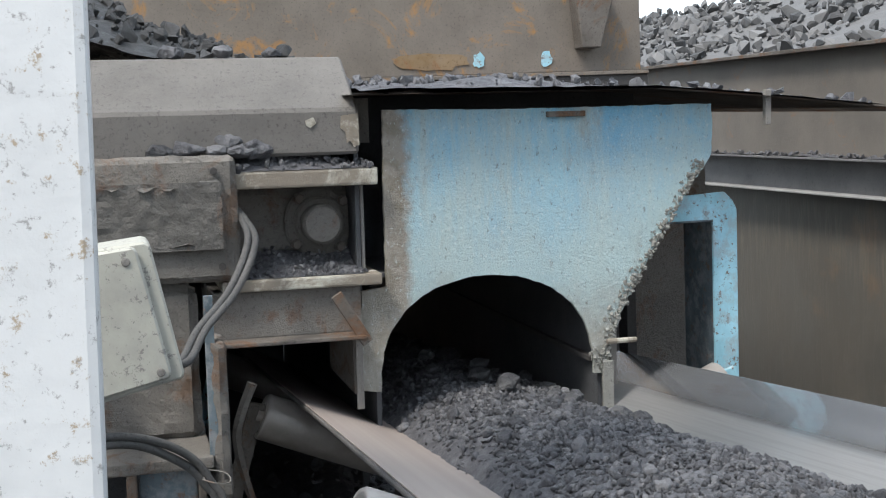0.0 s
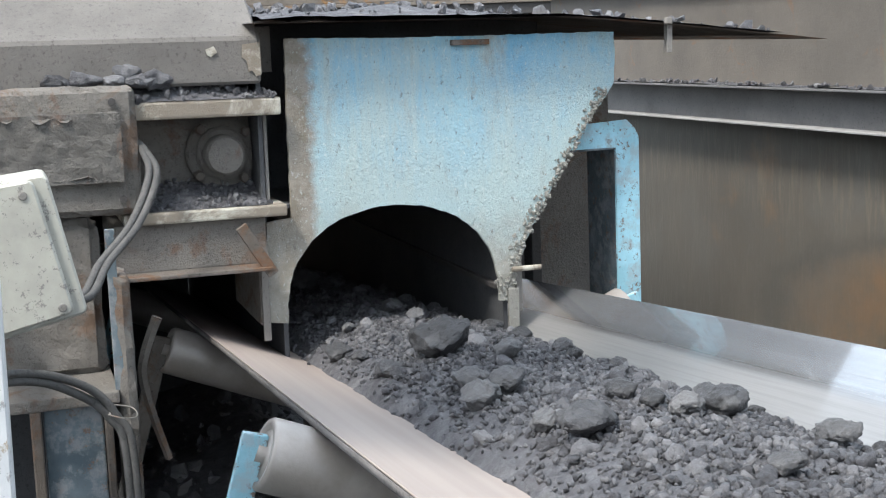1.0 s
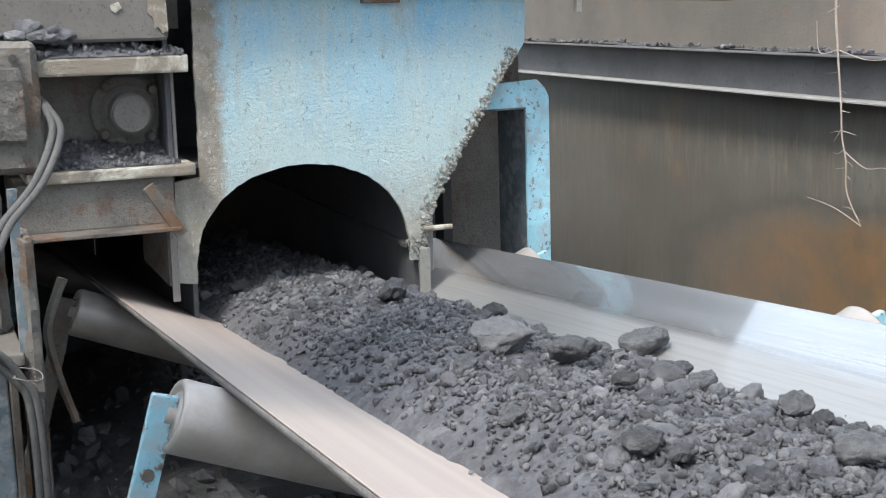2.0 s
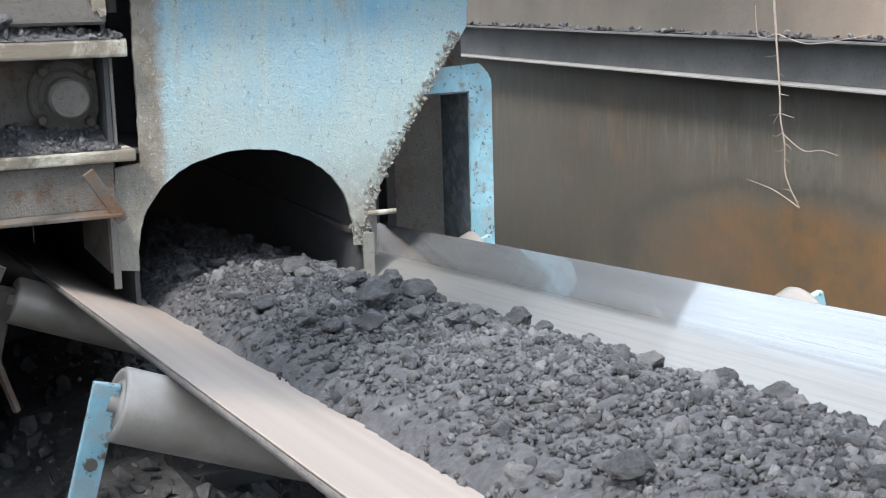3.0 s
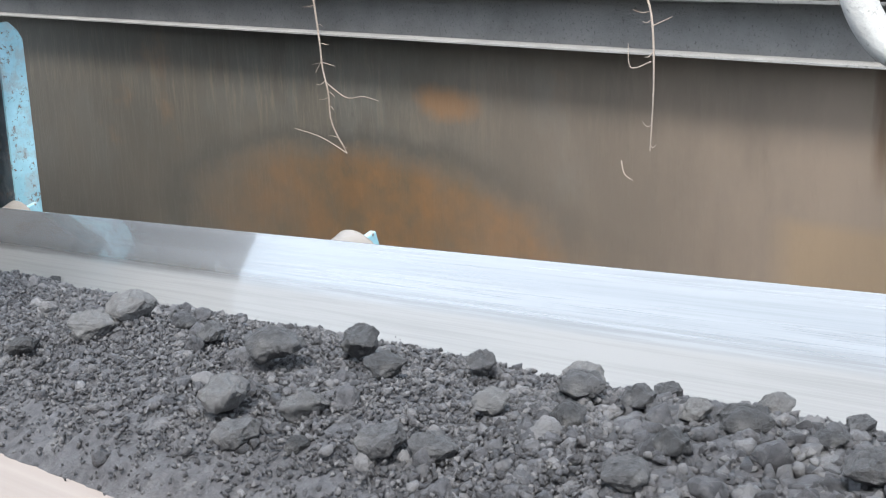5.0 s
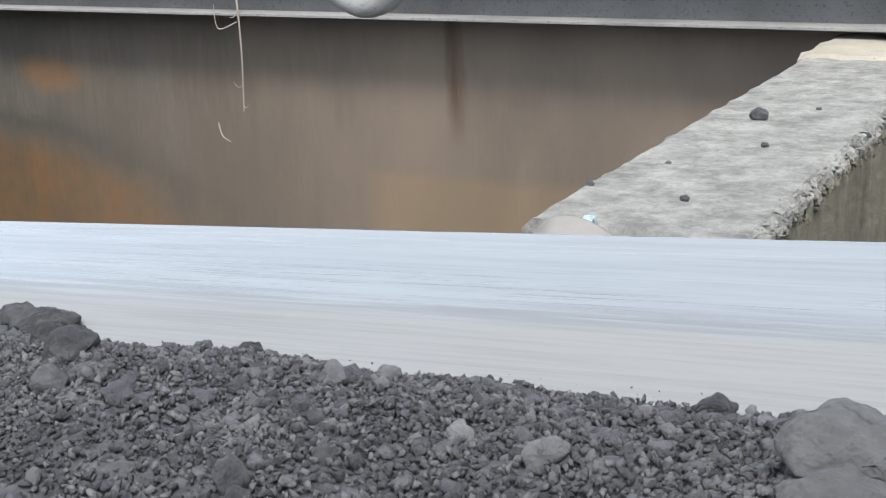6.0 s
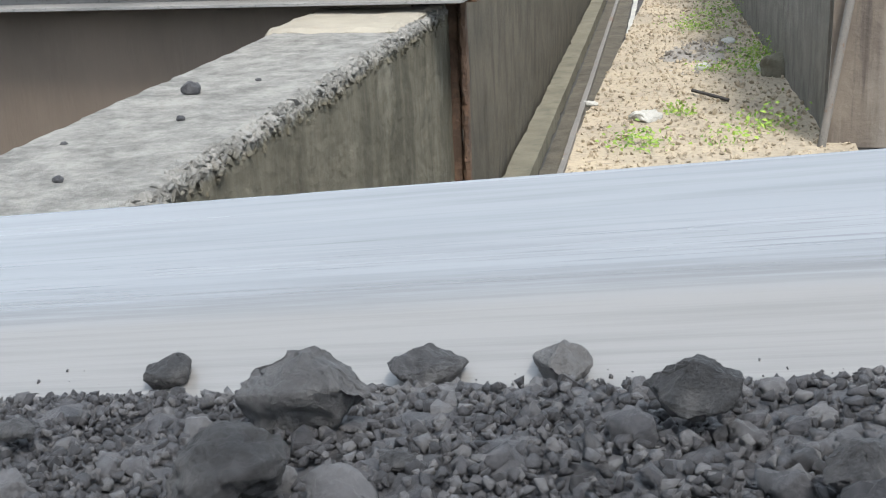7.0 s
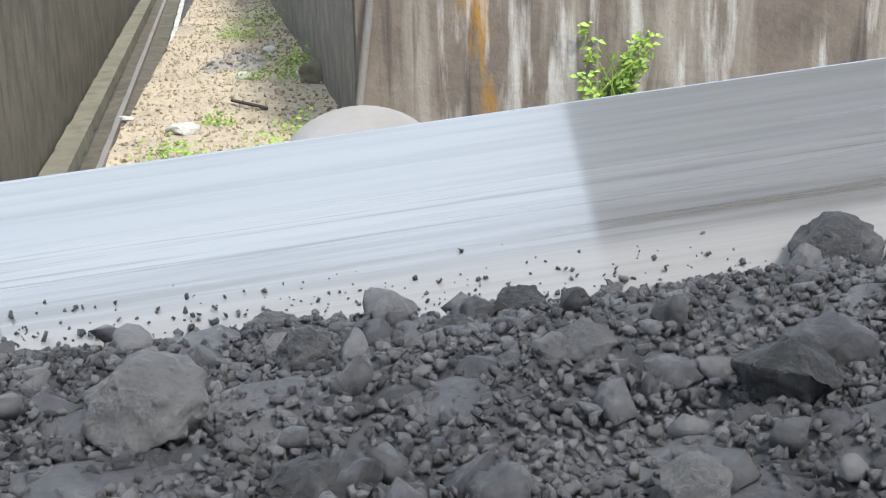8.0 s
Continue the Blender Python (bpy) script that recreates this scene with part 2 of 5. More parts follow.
def wall_steel():
    """Plate gone olive and brown, with fine runs and an orange bloom of rust low down."""
    n = Nodes("brown_weathered_plate")
    c = n.mix(n.ramp(n.noise(1.6, 6, 0.6), 0.35, 0.65), (0.083, 0.077, 0.066), (0.112, 0.1, 0.083))
    c = n.mix(n.ramp(n.noise(3.5, 6, 0.65, (1, 1, 0.7)), 0.5, 0.68, 0, 0.6), c, (0.125, 0.125, 0.115))
    runs = n.ramp(n.noise(34, 7, 0.72, (1, 1, 0.12)), 0.5, 0.66)
    band = n.ramp(n.math("ABSOLUTE", n.math("SUBTRACT", n.axis(2), n.math("ADD", 0.72, n.math("MULTIPLY", n.noise(2.5, 4), 0.55)))), 0.08, 0.2, 1, 0.2)
    c = n.mix(n.math("MULTIPLY", n.math("MULTIPLY", runs, band), n.ramp(n.axis(0), -4.2, -3.2, 0.75, 0.3)), c, (0.19, 0.155, 0.115))
    c = n.mix(n.ramp(n.noise(60, 6, 0.75, (1, 1, 0.3)), 0.56, 0.7, 0, 0.5), c, (0.055, 0.05, 0.043))
    c = n.mix(n.ramp(n.math("ADD", n.axis(0), n.math("MULTIPLY", n.noise(1.8, 5), 1.2)), -4.3, -3.1, 0.55, 0), c, (0.068, 0.058, 0.045))
    # rust bloom, dark along its upper rim
    dx = n.math("DIVIDE", n.math("ADD", n.axis(0), 3.4), 1.12)
    dz = n.math("DIVIDE", n.math("ADD", n.axis(2), -0.36), 0.42)
    d = n.math("SQRT", n.math("ADD", n.math("MULTIPLY", dx, dx), n.math("MULTIPLY", dz, dz)))
    d = n.math("ADD", d, n.math("MULTIPLY", n.noise(4, 8, 0.72), 0.55))
    rim = n.ramp(n.math("ABSOLUTE", n.math("SUBTRACT", d, 1.38)), 0.02, 0.14, 0.55, 0)
    c = n.mix(rim, c, (0.06, 0.056, 0.048))
    rust = n.mix(n.ramp(n.noise(4.5, 8, 0.75), 0.38, 0.66), (0.105, 0.076, 0.046), (0.19, 0.1, 0.042))
    c = n.mix(n.math("MULTIPLY", n.ramp(d, 1.12, 1.36, 0.92, 0), n.ramp(n.axis(0), -4.3, -3.5, 0.35, 1)), c, rust)
    px = n.math("DIVIDE", n.math("ADD", n.axis(0), 2.95), 0.22)
    pz = n.math("DIVIDE", n.math("ADD", n.axis(2), -0.99), 0.09)
    e = n.math("ADD", n.math("SQRT", n.math("ADD", n.math("MULTIPLY", px, px), n.math("MULTIPLY", pz, pz))), n.math("MULTIPLY", n.noise(9, 7, 0.75), 1.1))
    c = n.mix(n.ramp(e, 0.9, 1.4, 0.75, 0), c, (0.21, 0.112, 0.05))
    c = n.mix(n.ramp(n.noise(2.1, 6, 0.7, (1, 1, 1.2)), 0.61, 0.72, 0, 0.4), c, (0.18, 0.11, 0.06))
    brown = n.ramp(n.math("ADD", n.axis(0), n.math("MULTIPLY", n.noise(1.5, 4), 1.0)), -2.7, -1.2, 0, 0.85)
    c = n.mix(brown, c, n.mix(n.ramp(n.noise(2.5, 6, 0.65, (1, 1, 0.4)), 0.4, 0.62), (0.215, 0.168, 0.13), (0.165, 0.13, 0.102)))
    low = n.math("MULTIPLY", n.ramp(n.axis(0), -1.7, -1.6), n.ramp(n.math("ADD", n.axis(2), n.math("MULTIPLY", n.noise(5, 4), 0.04)), 0.76, 0.8, 0.7, 0))
    c = n.mix(low, c, (0.235, 0.17, 0.108))
    run = n.math("ADD", n.math("ABSOLUTE", n.math("ADD", n.axis(0), 1.37)), n.math("MULTIPLY", n.noise(16, 5, 0.6, (1, 1, 0.15)), 0.09))
    tall = n.ramp(n.axis(2), 0.84, 0.98)
    c = n.mix(n.math("MULTIPLY", n.ramp(run, 0.05, 0.08, 0.7, 0), tall), c, (0.085, 0.05, 0.028))
    n.bump(n.math("ADD", n.noise(24, 6, 0.6, (1, 1, 0.3)), n.math("MULTIPLY", runs, 0.5)), 0.005, 0.4)
    return n.done(c, 0.56, spec=0.4)


WALL_STEEL = wall_steel()


def upper_plate():
    """Dusty plate above the beam, turning a pale rusty tan along its open end."""
    n = Nodes("paler_dusty_plate")
    c = n.mix(n.ramp(n.noise(3, 7, 0.65), 0.35, 0.65), (0.105, 0.094, 0.082), (0.14, 0.124, 0.107))
    tan = n.mix(n.ramp(n.noise(5, 7, 0.7, (1, 1, 0.4)), 0.4, 0.62), (0.42, 0.32, 0.25), (0.31, 0.24, 0.19))
    c = n.mix(n.ramp(n.math("ADD", n.axis(0), n.noise(1.2, 5)), -3.2, -1.9), c, tan)
    c = n.mix(n.ramp(n.noise(6.5, 8, 0.72, distort=0.6), 0.6, 0.7, 0, 0.7), c, (0.2, 0.1, 0.045))
    n.bump(n.noise(60, 6, 0.7), 0.004, 0.5)
    return n.done(c, 0.7, spec=0.3)


UPPER_STEEL = upper_plate()
RUST_FLAKE = dusty_steel("flaking_rust", (0.15, 0.085, 0.052), rust=(0.07, 0.045, 0.032), rust_from=0.52, dust=(0.2, 0.14, 0.1), grain=3.0)


def concrete(name, pale, dark, stain, run=0.15):
    n = Nodes(name)
    c = n.mix(n.ramp(n.noise(4, 8, 0.65), 0.35, 0.68), pale, dark)
    c = n.mix(n.ramp(n.noise(9, 6, 0.65, (1, 1, run)), 0.5, 0.7, 0, 0.75), c, stain)
    c = n.mix(n.ramp(n.noise(50, 6, 0.8), 0.6, 0.72, 0, 0.7), c, tuple(v * 0.45 for v in pale))
    n.bump(n.math("ADD", n.noise(40, 8, 0.75), n.math("MULTIPLY", n.noise(9, 6), 1.5)), 0.012, 0.8)
    return n.done(c, 0.9, spec=0.2)


CONCRETE_TOP = concrete("pale_rough_concrete", (0.5, 0.49, 0.45), (0.36, 0.36, 0.345), (0.44, 0.43, 0.39), 1.0)


# cream tone: sunlight on the wall's end put into the colour
SUNLIT_CONCRETE = concrete("sunlit_concrete", (0.4, 0.365, 0.3), (0.31, 0.285, 0.24), (0.35, 0.32, 0.265), 1.0)


def wall_concrete():
    """Old concrete: paler above the top edge, darker and mossy down the sides."""
    n = Nodes("weathered_concrete")
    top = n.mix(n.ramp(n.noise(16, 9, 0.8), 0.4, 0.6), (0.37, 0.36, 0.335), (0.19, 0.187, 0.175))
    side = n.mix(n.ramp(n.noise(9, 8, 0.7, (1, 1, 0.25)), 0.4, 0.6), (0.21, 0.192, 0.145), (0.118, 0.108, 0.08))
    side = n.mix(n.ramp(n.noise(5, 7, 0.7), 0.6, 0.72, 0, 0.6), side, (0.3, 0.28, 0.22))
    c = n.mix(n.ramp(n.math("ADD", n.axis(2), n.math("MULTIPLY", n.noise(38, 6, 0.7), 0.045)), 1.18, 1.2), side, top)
    c = n.mix(n.ramp(n.noise(60, 6, 0.8), 0.6, 0.72, 0, 0.6), c, (0.12, 0.115, 0.1))
    n.bump(n.math("ADD", n.noise(70, 8, 0.8), n.math("MULTIPLY", n.noise(22, 6), 0.5)), 0.01, 0.9)
    return n.done(c, 0.9, spec=0.2)


CONCRETE_WALL = wall_concrete()
CONCRETE_SIDE = concrete("mossy_concrete", (0.2, 0.185, 0.14), (0.13, 0.12, 0.09), (0.1, 0.1, 0.075))
GREY_WALL = concrete("grey_concrete", (0.26, 0.245, 0.215), (0.17, 0.16, 0.14), (0.12, 0.113, 0.098), 0.3)
CONCRETE_DARK = concrete("stained_concrete", (0.125, 0.11, 0.085), (0.078, 0.071, 0.057), (0.048, 0.044, 0.036), 0.3)


def stained_wall():
    n = Nodes("streaked_wall")
    c = n.mix(n.ramp(n.noise(3, 7, 0.65), 0.35, 0.68), (0.2, 0.17, 0.14), (0.12, 0.1, 0.085))
    c = n.mix(n.ramp(n.noise(5, 6, 0.6, (1, 1, 0.1)), 0.48, 0.66, 0, 0.8), c, (0.33, 0.3, 0.26))
    c = n.mix(n.ramp(n.noise(7, 6, 0.6, (1, 1, 0.07)), 0.58, 0.68, 0, 0.9), c, (0.07, 0.06, 0.055))
    gx = n.math("ABSOLUTE", n.math("ADD", n.axis(0), -1.75))
    patch = n.math("ADD", gx, n.math("MULTIPLY", n.noise(7, 5, 0.6, (1, 1, 0.2)), 0.9))
    c = n.mix(n.ramp(patch, 0.4, 0.5, 0.75, 0), c, (0.34, 0.18, 0.04))
    c = n.mix(n.ramp(n.noise(6.3, 6, 0.6, (1, 1, 0.12)), 0.56, 0.66, 0, 0.75), c, (0.5, 0.48, 0.45))
    n.bump(n.noise(25, 7), 0.01)
    return n.done(c, 0.9, spec=0.2)


STAINED = stained_wall()


def ground_material(name, a, b, c3, s=1.0):
    n = Nodes(name)
    c = n.mix(n.ramp(n.noise(1.3 * s, 8, 0.7), 0.35, 0.65), a, b)
    c = n.mix(n.ramp(n.noise(26 * s, 6, 0.75), 0.5, 0.68), c, c3)
    n.bump(n.noise(30 * s, 8, 0.75), 0.02)
    return n.done(c, 0.95, spec=0.2)


GROUND = ground_material("coal_dust_ground", (0.05, 0.049, 0.048), (0.08, 0.077, 0.072), (0.11, 0.105, 0.1))
GRAVEL = ground_material("dry_gravel", (0.46, 0.385, 0.28), (0.33, 0.285, 0.22), (0.23, 0.2, 0.16))
GRIT = ground_material("grey_grit", (0.3, 0.28, 0.25), (0.24, 0.22, 0.2), (0.36, 0.33, 0.29))
CABLE = dusty_steel("dusty_cable", (0.08, 0.078, 0.076), rust_from=0.95, dust=(0.15, 0.143, 0.135))
PALE_PIPE = dusty_steel("pale_grey_hose", (0.42, 0.42, 0.415), rust_from=0.95, dust=(0.36, 0.36, 0.35), rough=0.45)
STEM = dusty_steel("dry_stem", (0.38, 0.32, 0.275), rust_from=0.7, dust=(0.3, 0.25, 0.21))


def leaf_material():
    n = Nodes("leaf_green")
    c = n.mix(n.island(), (0.1, 0.2, 0.03), (0.3, 0.42, 0.06))
    return n.done(c, 0.6)


LEAF = leaf_material()


# ---- builders ----
def mesh_object(name, bm, material, parent=None, label="", smooth=False):
    me = bpy.data.meshes.new(name)
    bmesh.ops.recalc_face_normals(bm, faces=bm.faces)
    for f in bm.faces:
        f.smooth = smooth
    bm.to_mesh(me)
    bm.free()
    me.materials.append(material)
    ob = new(name, me)
    if parent:
        ob.parent = parent
    if label:
        ob["label"] = label
    return ob


part = mesh_object


def thing(name, at=(0, 0, 0), label="", category="", group="", kind=""):
    ob = new(name)
    ob.location = at
    ob.empty_display_size = 0.1
    return tagged(ob, label, category, group, kind)


def box(x0, x1, y0, y1, z0, z1, bevel=0.003, bm=None):
    own = bm is None
    bm = bm or bmesh.new()
    m = Matrix.Translation(((x0 + x1) / 2, (y0 + y1) / 2, (z0 + z1) / 2)) @ Matrix.Diagonal((x1 - x0, y1 - y0, z1 - z0, 1))
    made = bmesh.ops.create_cube(bm, size=1, matrix=m)["verts"]
    if bevel:
        edges = {e for v in made for e in v.link_edges}
        bmesh.ops.bevel(bm, geom=list(edges), offset=bevel, segments=2, affect="EDGES", profile=0.6)
    return bm


def lathe(profile, segments=40, m=None, bm=None):
    """Turns (radius, height) pairs about z and poses them by m."""
    bm = bm or bmesh.new()
    rings = []
    for r, h in profile:
        rings.append([bm.verts.new((r * math.cos(a), r * math.sin(a), h)) for a in (2 * math.pi * k / segments for k in range(segments))])
    for a, b in zip(rings, rings[1:]):
        for k in range(segments):
            bm.faces.new((a[k], a[(k + 1) % segments], b[(k + 1) % segments], b[k]))
    bm.faces.new(rings[0][::-1]), bm.faces.new(rings[-1])
    if m is not None:
        bmesh.ops.transform(bm, matrix=m, verts=[v for ring in rings for v in ring])
    return bm


def prism(outline, lo, hi, axis="x", bevel=0.0):
    """An outline in the plane across axis, thickened from lo to hi."""
    bm = bmesh.new()
    place = {"x": lambda a, b, c: (c, a, b), "y": lambda a, b, c: (a, c, b), "z": lambda a, b, c: (a, b, c)}[axis]
    low = [bm.verts.new(place(a, b, lo)) for a, b in outline]
    top = [bm.verts.new(place(a, b, hi)) for a, b in outline]
    n = len(outline)
    bm.faces.new(low[::-1]), bm.faces.new(top)
    for k in range(n):
        bm.faces.new((low[k], low[(k + 1) % n], top[(k + 1) % n], top[k]))
    if bevel:
        bmesh.ops.bevel(bm, geom=bm.edges[:], offset=bevel, segments=1, affect="EDGES")
    return bm


def tube(points, radius, sides=10, bm=None, taper=1.0):
    """A round bar along points, smoothed."""
    bm = bm or bmesh.new()
    pts = [Vector(p) for p in points]
    fine = []
    for i in range(len(pts) - 1):
        p0, p1, p2, p3 = pts[max(i - 1, 0)], pts[i], pts[i + 1], pts[min(i + 2, len(pts) - 1)]
        for k in range(8):
            t = k / 8
            fine.append(0.5 * ((2 * p1) + (p2 - p0) * t + (2 * p0 - 5 * p1 + 4 * p2 - p3) * t * t + (3 * p1 - p0 - 3 * p2 + p3) * t ** 3))
    fine.append(pts[-1])
    rings = []
    for i, p in enumerate(fine):
        d = (fine[min(i + 1, len(fine) - 1)] - fine[max(i - 1, 0)]).normalized()
        u = d.orthogonal().normalized() if i == 0 else (u - d * u.dot(d)).normalized()
        w = d.cross(u)
        r = radius * (1 + (taper - 1) * i / (len(fine) - 1))
        rings.append([bm.verts.new(p + r * (math.cos(a) * u + math.sin(a) * w)) for a in (2 * math.pi * k / sides for k in range(sides))])
    for a, b in zip(rings, rings[1:]):
        for k in range(sides):
            bm.faces.new((a[k], a[(k + 1) % sides], b[(k + 1) % sides], b[k]))
    bm.faces.new(rings[0][::-1]), bm.faces.new(rings[-1])
    return bm


def rough_box(x0, x1, y0, y1, z0, z1, step, amount, bm=None):
    """A block with broken, uneven faces and edges."""
    bm = bmesh.new()
    bmesh.ops.create_cube(bm, size=1)
    size = (x1 - x0, y1 - y0, z1 - z0)
    for axis in range(3):
        cuts = max(0, int(size[axis] / step) - 1)
        if cuts:
            edges = [e for e in bm.edges if abs((e.verts[0].co - e.verts[1].co)[axis]) > 0.5]
            bmesh.ops.subdivide_edges(bm, edges=edges, cuts=cuts, use_grid_fill=True)
    for v in bm.verts:
        rim = sum(abs(abs(c) - 0.5) < 1e-4 for c in v.co)
        p = Vector([lo + (c + 0.5) * s for c, lo, s in zip(v.co, (x0, y0, z0), size)])
        out = Vector([math.copysign(1, c) if abs(abs(c) - 0.5) < 1e-4 else 0 for c in v.co])
        k = (0.35 * noise.fractal(p * 6, 0.8, 2.1, 4) + 0.35 * noise.noise(p * 45)) * amount
        if rim > 1:
            k -= amount * (0.5 + 2.2 * abs(noise.noise(p * 13)) + 1.2 * abs(noise.noise(p * 31)))
        v.co = p + out * k
    return bm


def rock_mesh(name, seed, material, flat=0.7, long=1.25, size=1.0, fine=True):
    """A broken lump: the hull of scattered points, split and roughened. About 1 across."""
    rnd = random.Random(seed)
    bm = bmesh.new()
    for _ in range(30):
        d = Vector((rnd.gauss(0, 1), rnd.gauss(0, 1), rnd.gauss(0, 1))).normalized() * rnd.uniform(0.42, 0.52)
        bm.verts.new((d.x * long, d.y, d.z * flat))
    bmesh.ops.convex_hull(bm, input=bm.verts)
    bmesh.ops.delete(bm, geom=[v for v in bm.verts if not v.link_faces], context="VERTS")
    if fine:
        bmesh.ops.bevel(bm, geom=bm.edges[:], offset=0.03, segments=1, affect="EDGES", clamp_overlap=True)
        bmesh.ops.remove_doubles(bm, verts=bm.verts, dist=0.01)
        bmesh.ops.triangulate(bm, faces=bm.faces)
        for _ in range(2 if size < 0.3 else 3):
            long_edges = [e for e in bm.edges if e.calc_length() > 0.06]
            if long_edges:
                bmesh.ops.subdivide_edges(bm, edges=long_edges, cuts=1, use_grid_fill=True)
                bmesh.ops.triangulate(bm, faces=bm.faces)
        bm.normal_update()
        for v in bm.verts:
            q = v.co + Vector((seed * 1.7, 0, 0))
            v.co += v.normal * (0.07 * noise.fractal(q * 2.6, 0.7, 2.2, 3) + 0.028 * noise.fractal(q * 9, 0.6, 2.2, 3))
    bmesh.ops.scale(bm, vec=(size, size, size), verts=bm.verts)
    me = bpy.data.meshes.new(name)
    bmesh.ops.recalc_face_normals(bm, faces=bm.faces)
    for f in bm.faces:
        f.smooth = fine
    bm.to_mesh(me)
    bm.free()
    me.materials.append(material)
    return me


def hull_arrays(seed, points):
    rnd = random.Random(seed)
    bm = bmesh.new()
    for _ in range(points):
        d = Vector((rnd.gauss(0, 1), rnd.gauss(0, 1), rnd.gauss(0, 0.75))).normalized()
        bm.verts.new((d.x * 0.58, d.y * 0.5, d.z * 0.42))
    bmesh.ops.convex_hull(bm, input=bm.verts)
    bmesh.ops.delete(bm, geom=[v for v in bm.verts if not v.link_faces], context="VERTS")
    bmesh.ops.triangulate(bm, faces=bm.faces)
    bm.verts.index_update()
    v = np.array([p.co[:] for p in bm.verts])
    f = np.array([[p.index for p in q.verts] for q in bm.faces])
    bm.free()
    return v, f


CHIPS = [hull_arrays(s, 11) for s in range(12)]
CRUMBS = [hull_arrays(s + 20, 8) for s in range(12)]


def lump_arrays(seed):
    """A knobbly stone as arrays."""
    bm = bmesh.new()
    bmesh.ops.create_icosphere(bm, subdivisions=3, radius=0.5)
    for v in bm.verts:
        q = v.co * 2.2 + Vector((seed * 3.1, 0, 0))
        flat = max(0.72, 0.98 + 0.5 * noise.noise(q) + 0.22 * noise.noise(q * 3) + 0.1 * noise.noise(q * 7))
        v.co = Vector((v.co.x * 1.15, v.co.y, v.co.z * 0.8)) * flat
    bm.verts.index_update()
    v = np.array([p.co[:] for p in bm.verts])
    f = np.array([[p.index for p in q.verts] for q in bm.faces])
    bm.free()
    return v, f


LUMPS = [lump_arrays(s) for s in range(10)]


def scatter(places, sizes, kinds, rng):
    """Many stones as arrays of vertices and triangles, turned at random."""
    verts, faces, start = [], [], 0
    for p, s in zip(places, sizes):
        v, f = kinds[rng.integers(len(kinds))]
        q = rng.normal(size=4)
        w, x, y, z = q / np.linalg.norm(q)
        r = np.array([[1 - 2 * (y * y + z * z), 2 * (x * y - z * w), 2 * (x * z + y * w)], [2 * (x * y + z * w), 1 - 2 * (x * x + z * z), 2 * (y * z - x * w)],
                      [2 * (x * z - y * w), 2 * (y * z + x * w), 1 - 2 * (x * x + y * y)]])
        verts.append(v @ r.T * s + p)
        faces.append(f + start)
        start += len(v)
    return np.concatenate(verts), np.concatenate(faces)


def array_object(name, chunks, material, smooth=False):
    verts, faces, start = [], [], 0
    for v, f in chunks:
        verts.append(v), faces.append(f + start)
        start += len(v)
    verts, faces = np.concatenate(verts), np.concatenate(faces)
    me = bpy.data.meshes.new(name)
    me.vertices.add(len(verts)), me.loops.add(faces.size), me.polygons.add(len(faces))
    me.vertices.foreach_set("co", verts.astype(np.float32).ravel())
    me.loops.foreach_set("vertex_index", faces.astype(np.int32).ravel())
    me.polygons.foreach_set("loop_start", np.arange(0, faces.size, 3, dtype=np.int32))
    me.polygons.foreach_set("use_smooth", np.full(len(faces), smooth))
    me.update(calc_edges=True)
    me.validate()
    me.materials.append(material)
    return new(name, me)


def heap(name, x0, x1, y0, y1, height, step, material, rng, stones=0, size=(0.01, 0.03)):
    """A loose pile over a rectangle; height(x, y) gives its surface."""
    nx, ny = max(2, int((x1 - x0) / step)), max(2, int((y1 - y0) / step))
    xs, ys = np.linspace(x0, x1, nx), np.linspace(y0, y1, ny)
    grid = np.array([(x, y, height(x, y) + 0.35 * size[0] * noise.noise(Vector((x * 40, y * 40, 0)))) for x in xs for y in ys])
    i, j = np.meshgrid(np.arange(nx - 1), np.arange(ny - 1), indexing="ij")
    a = (i * ny + j).ravel()
    tris = np.concatenate([np.stack([a, a + ny, a + ny + 1], 1), np.stack([a, a + ny + 1, a + 1], 1)])
    chunks = [(grid, tris)]
    if stones:
        px, py = rng.uniform(x0, x1, stones), rng.uniform(y0, y1, stones)
        sz = size[0] + (size[1] - size[0]) * rng.random(stones) ** 3
        pts = np.array([(x, y, height(x, y) + 0.3 * s) for x, y, s in zip(px, py, sz)])
        chunks.append(scatter(pts, sz, CHIPS, rng))
    return array_object(name, chunks, material)


RNG = np.random.default_rng(7)
# how the feeder and hood stand: slightly out of level
STAND = Matrix.LocRotScale((0, -0.0240, -0.0645), Euler((radians(-0.75), 0, 0)), (1, 1.0338, 1.0631))


def stand(ob):
    ob.matrix_basis = STAND @ ob.matrix_basis
    return ob


# ---- conveyor numbers ----
SLOPE = 0.088
EDGE_Z = 1.251
NEAR, FAR = 0.312, 1.229
WING, DROP = 0.25, 0.105
SPEED = 1.72
BACK, FRONT = -21.0, 17.5


def edge_z(x):
    return EDGE_Z + SLOPE * x


def belt_drop(y):
    """How far the trough lies under its edges."""
    a = min(y - NEAR, FAR - y)
    k = min(max(a / WING, 0), 1.35)
    return DROP * (k if k < 0.65 else 0.65 + (k - 0.65) * (1 - (k - 0.65) / 1.4))


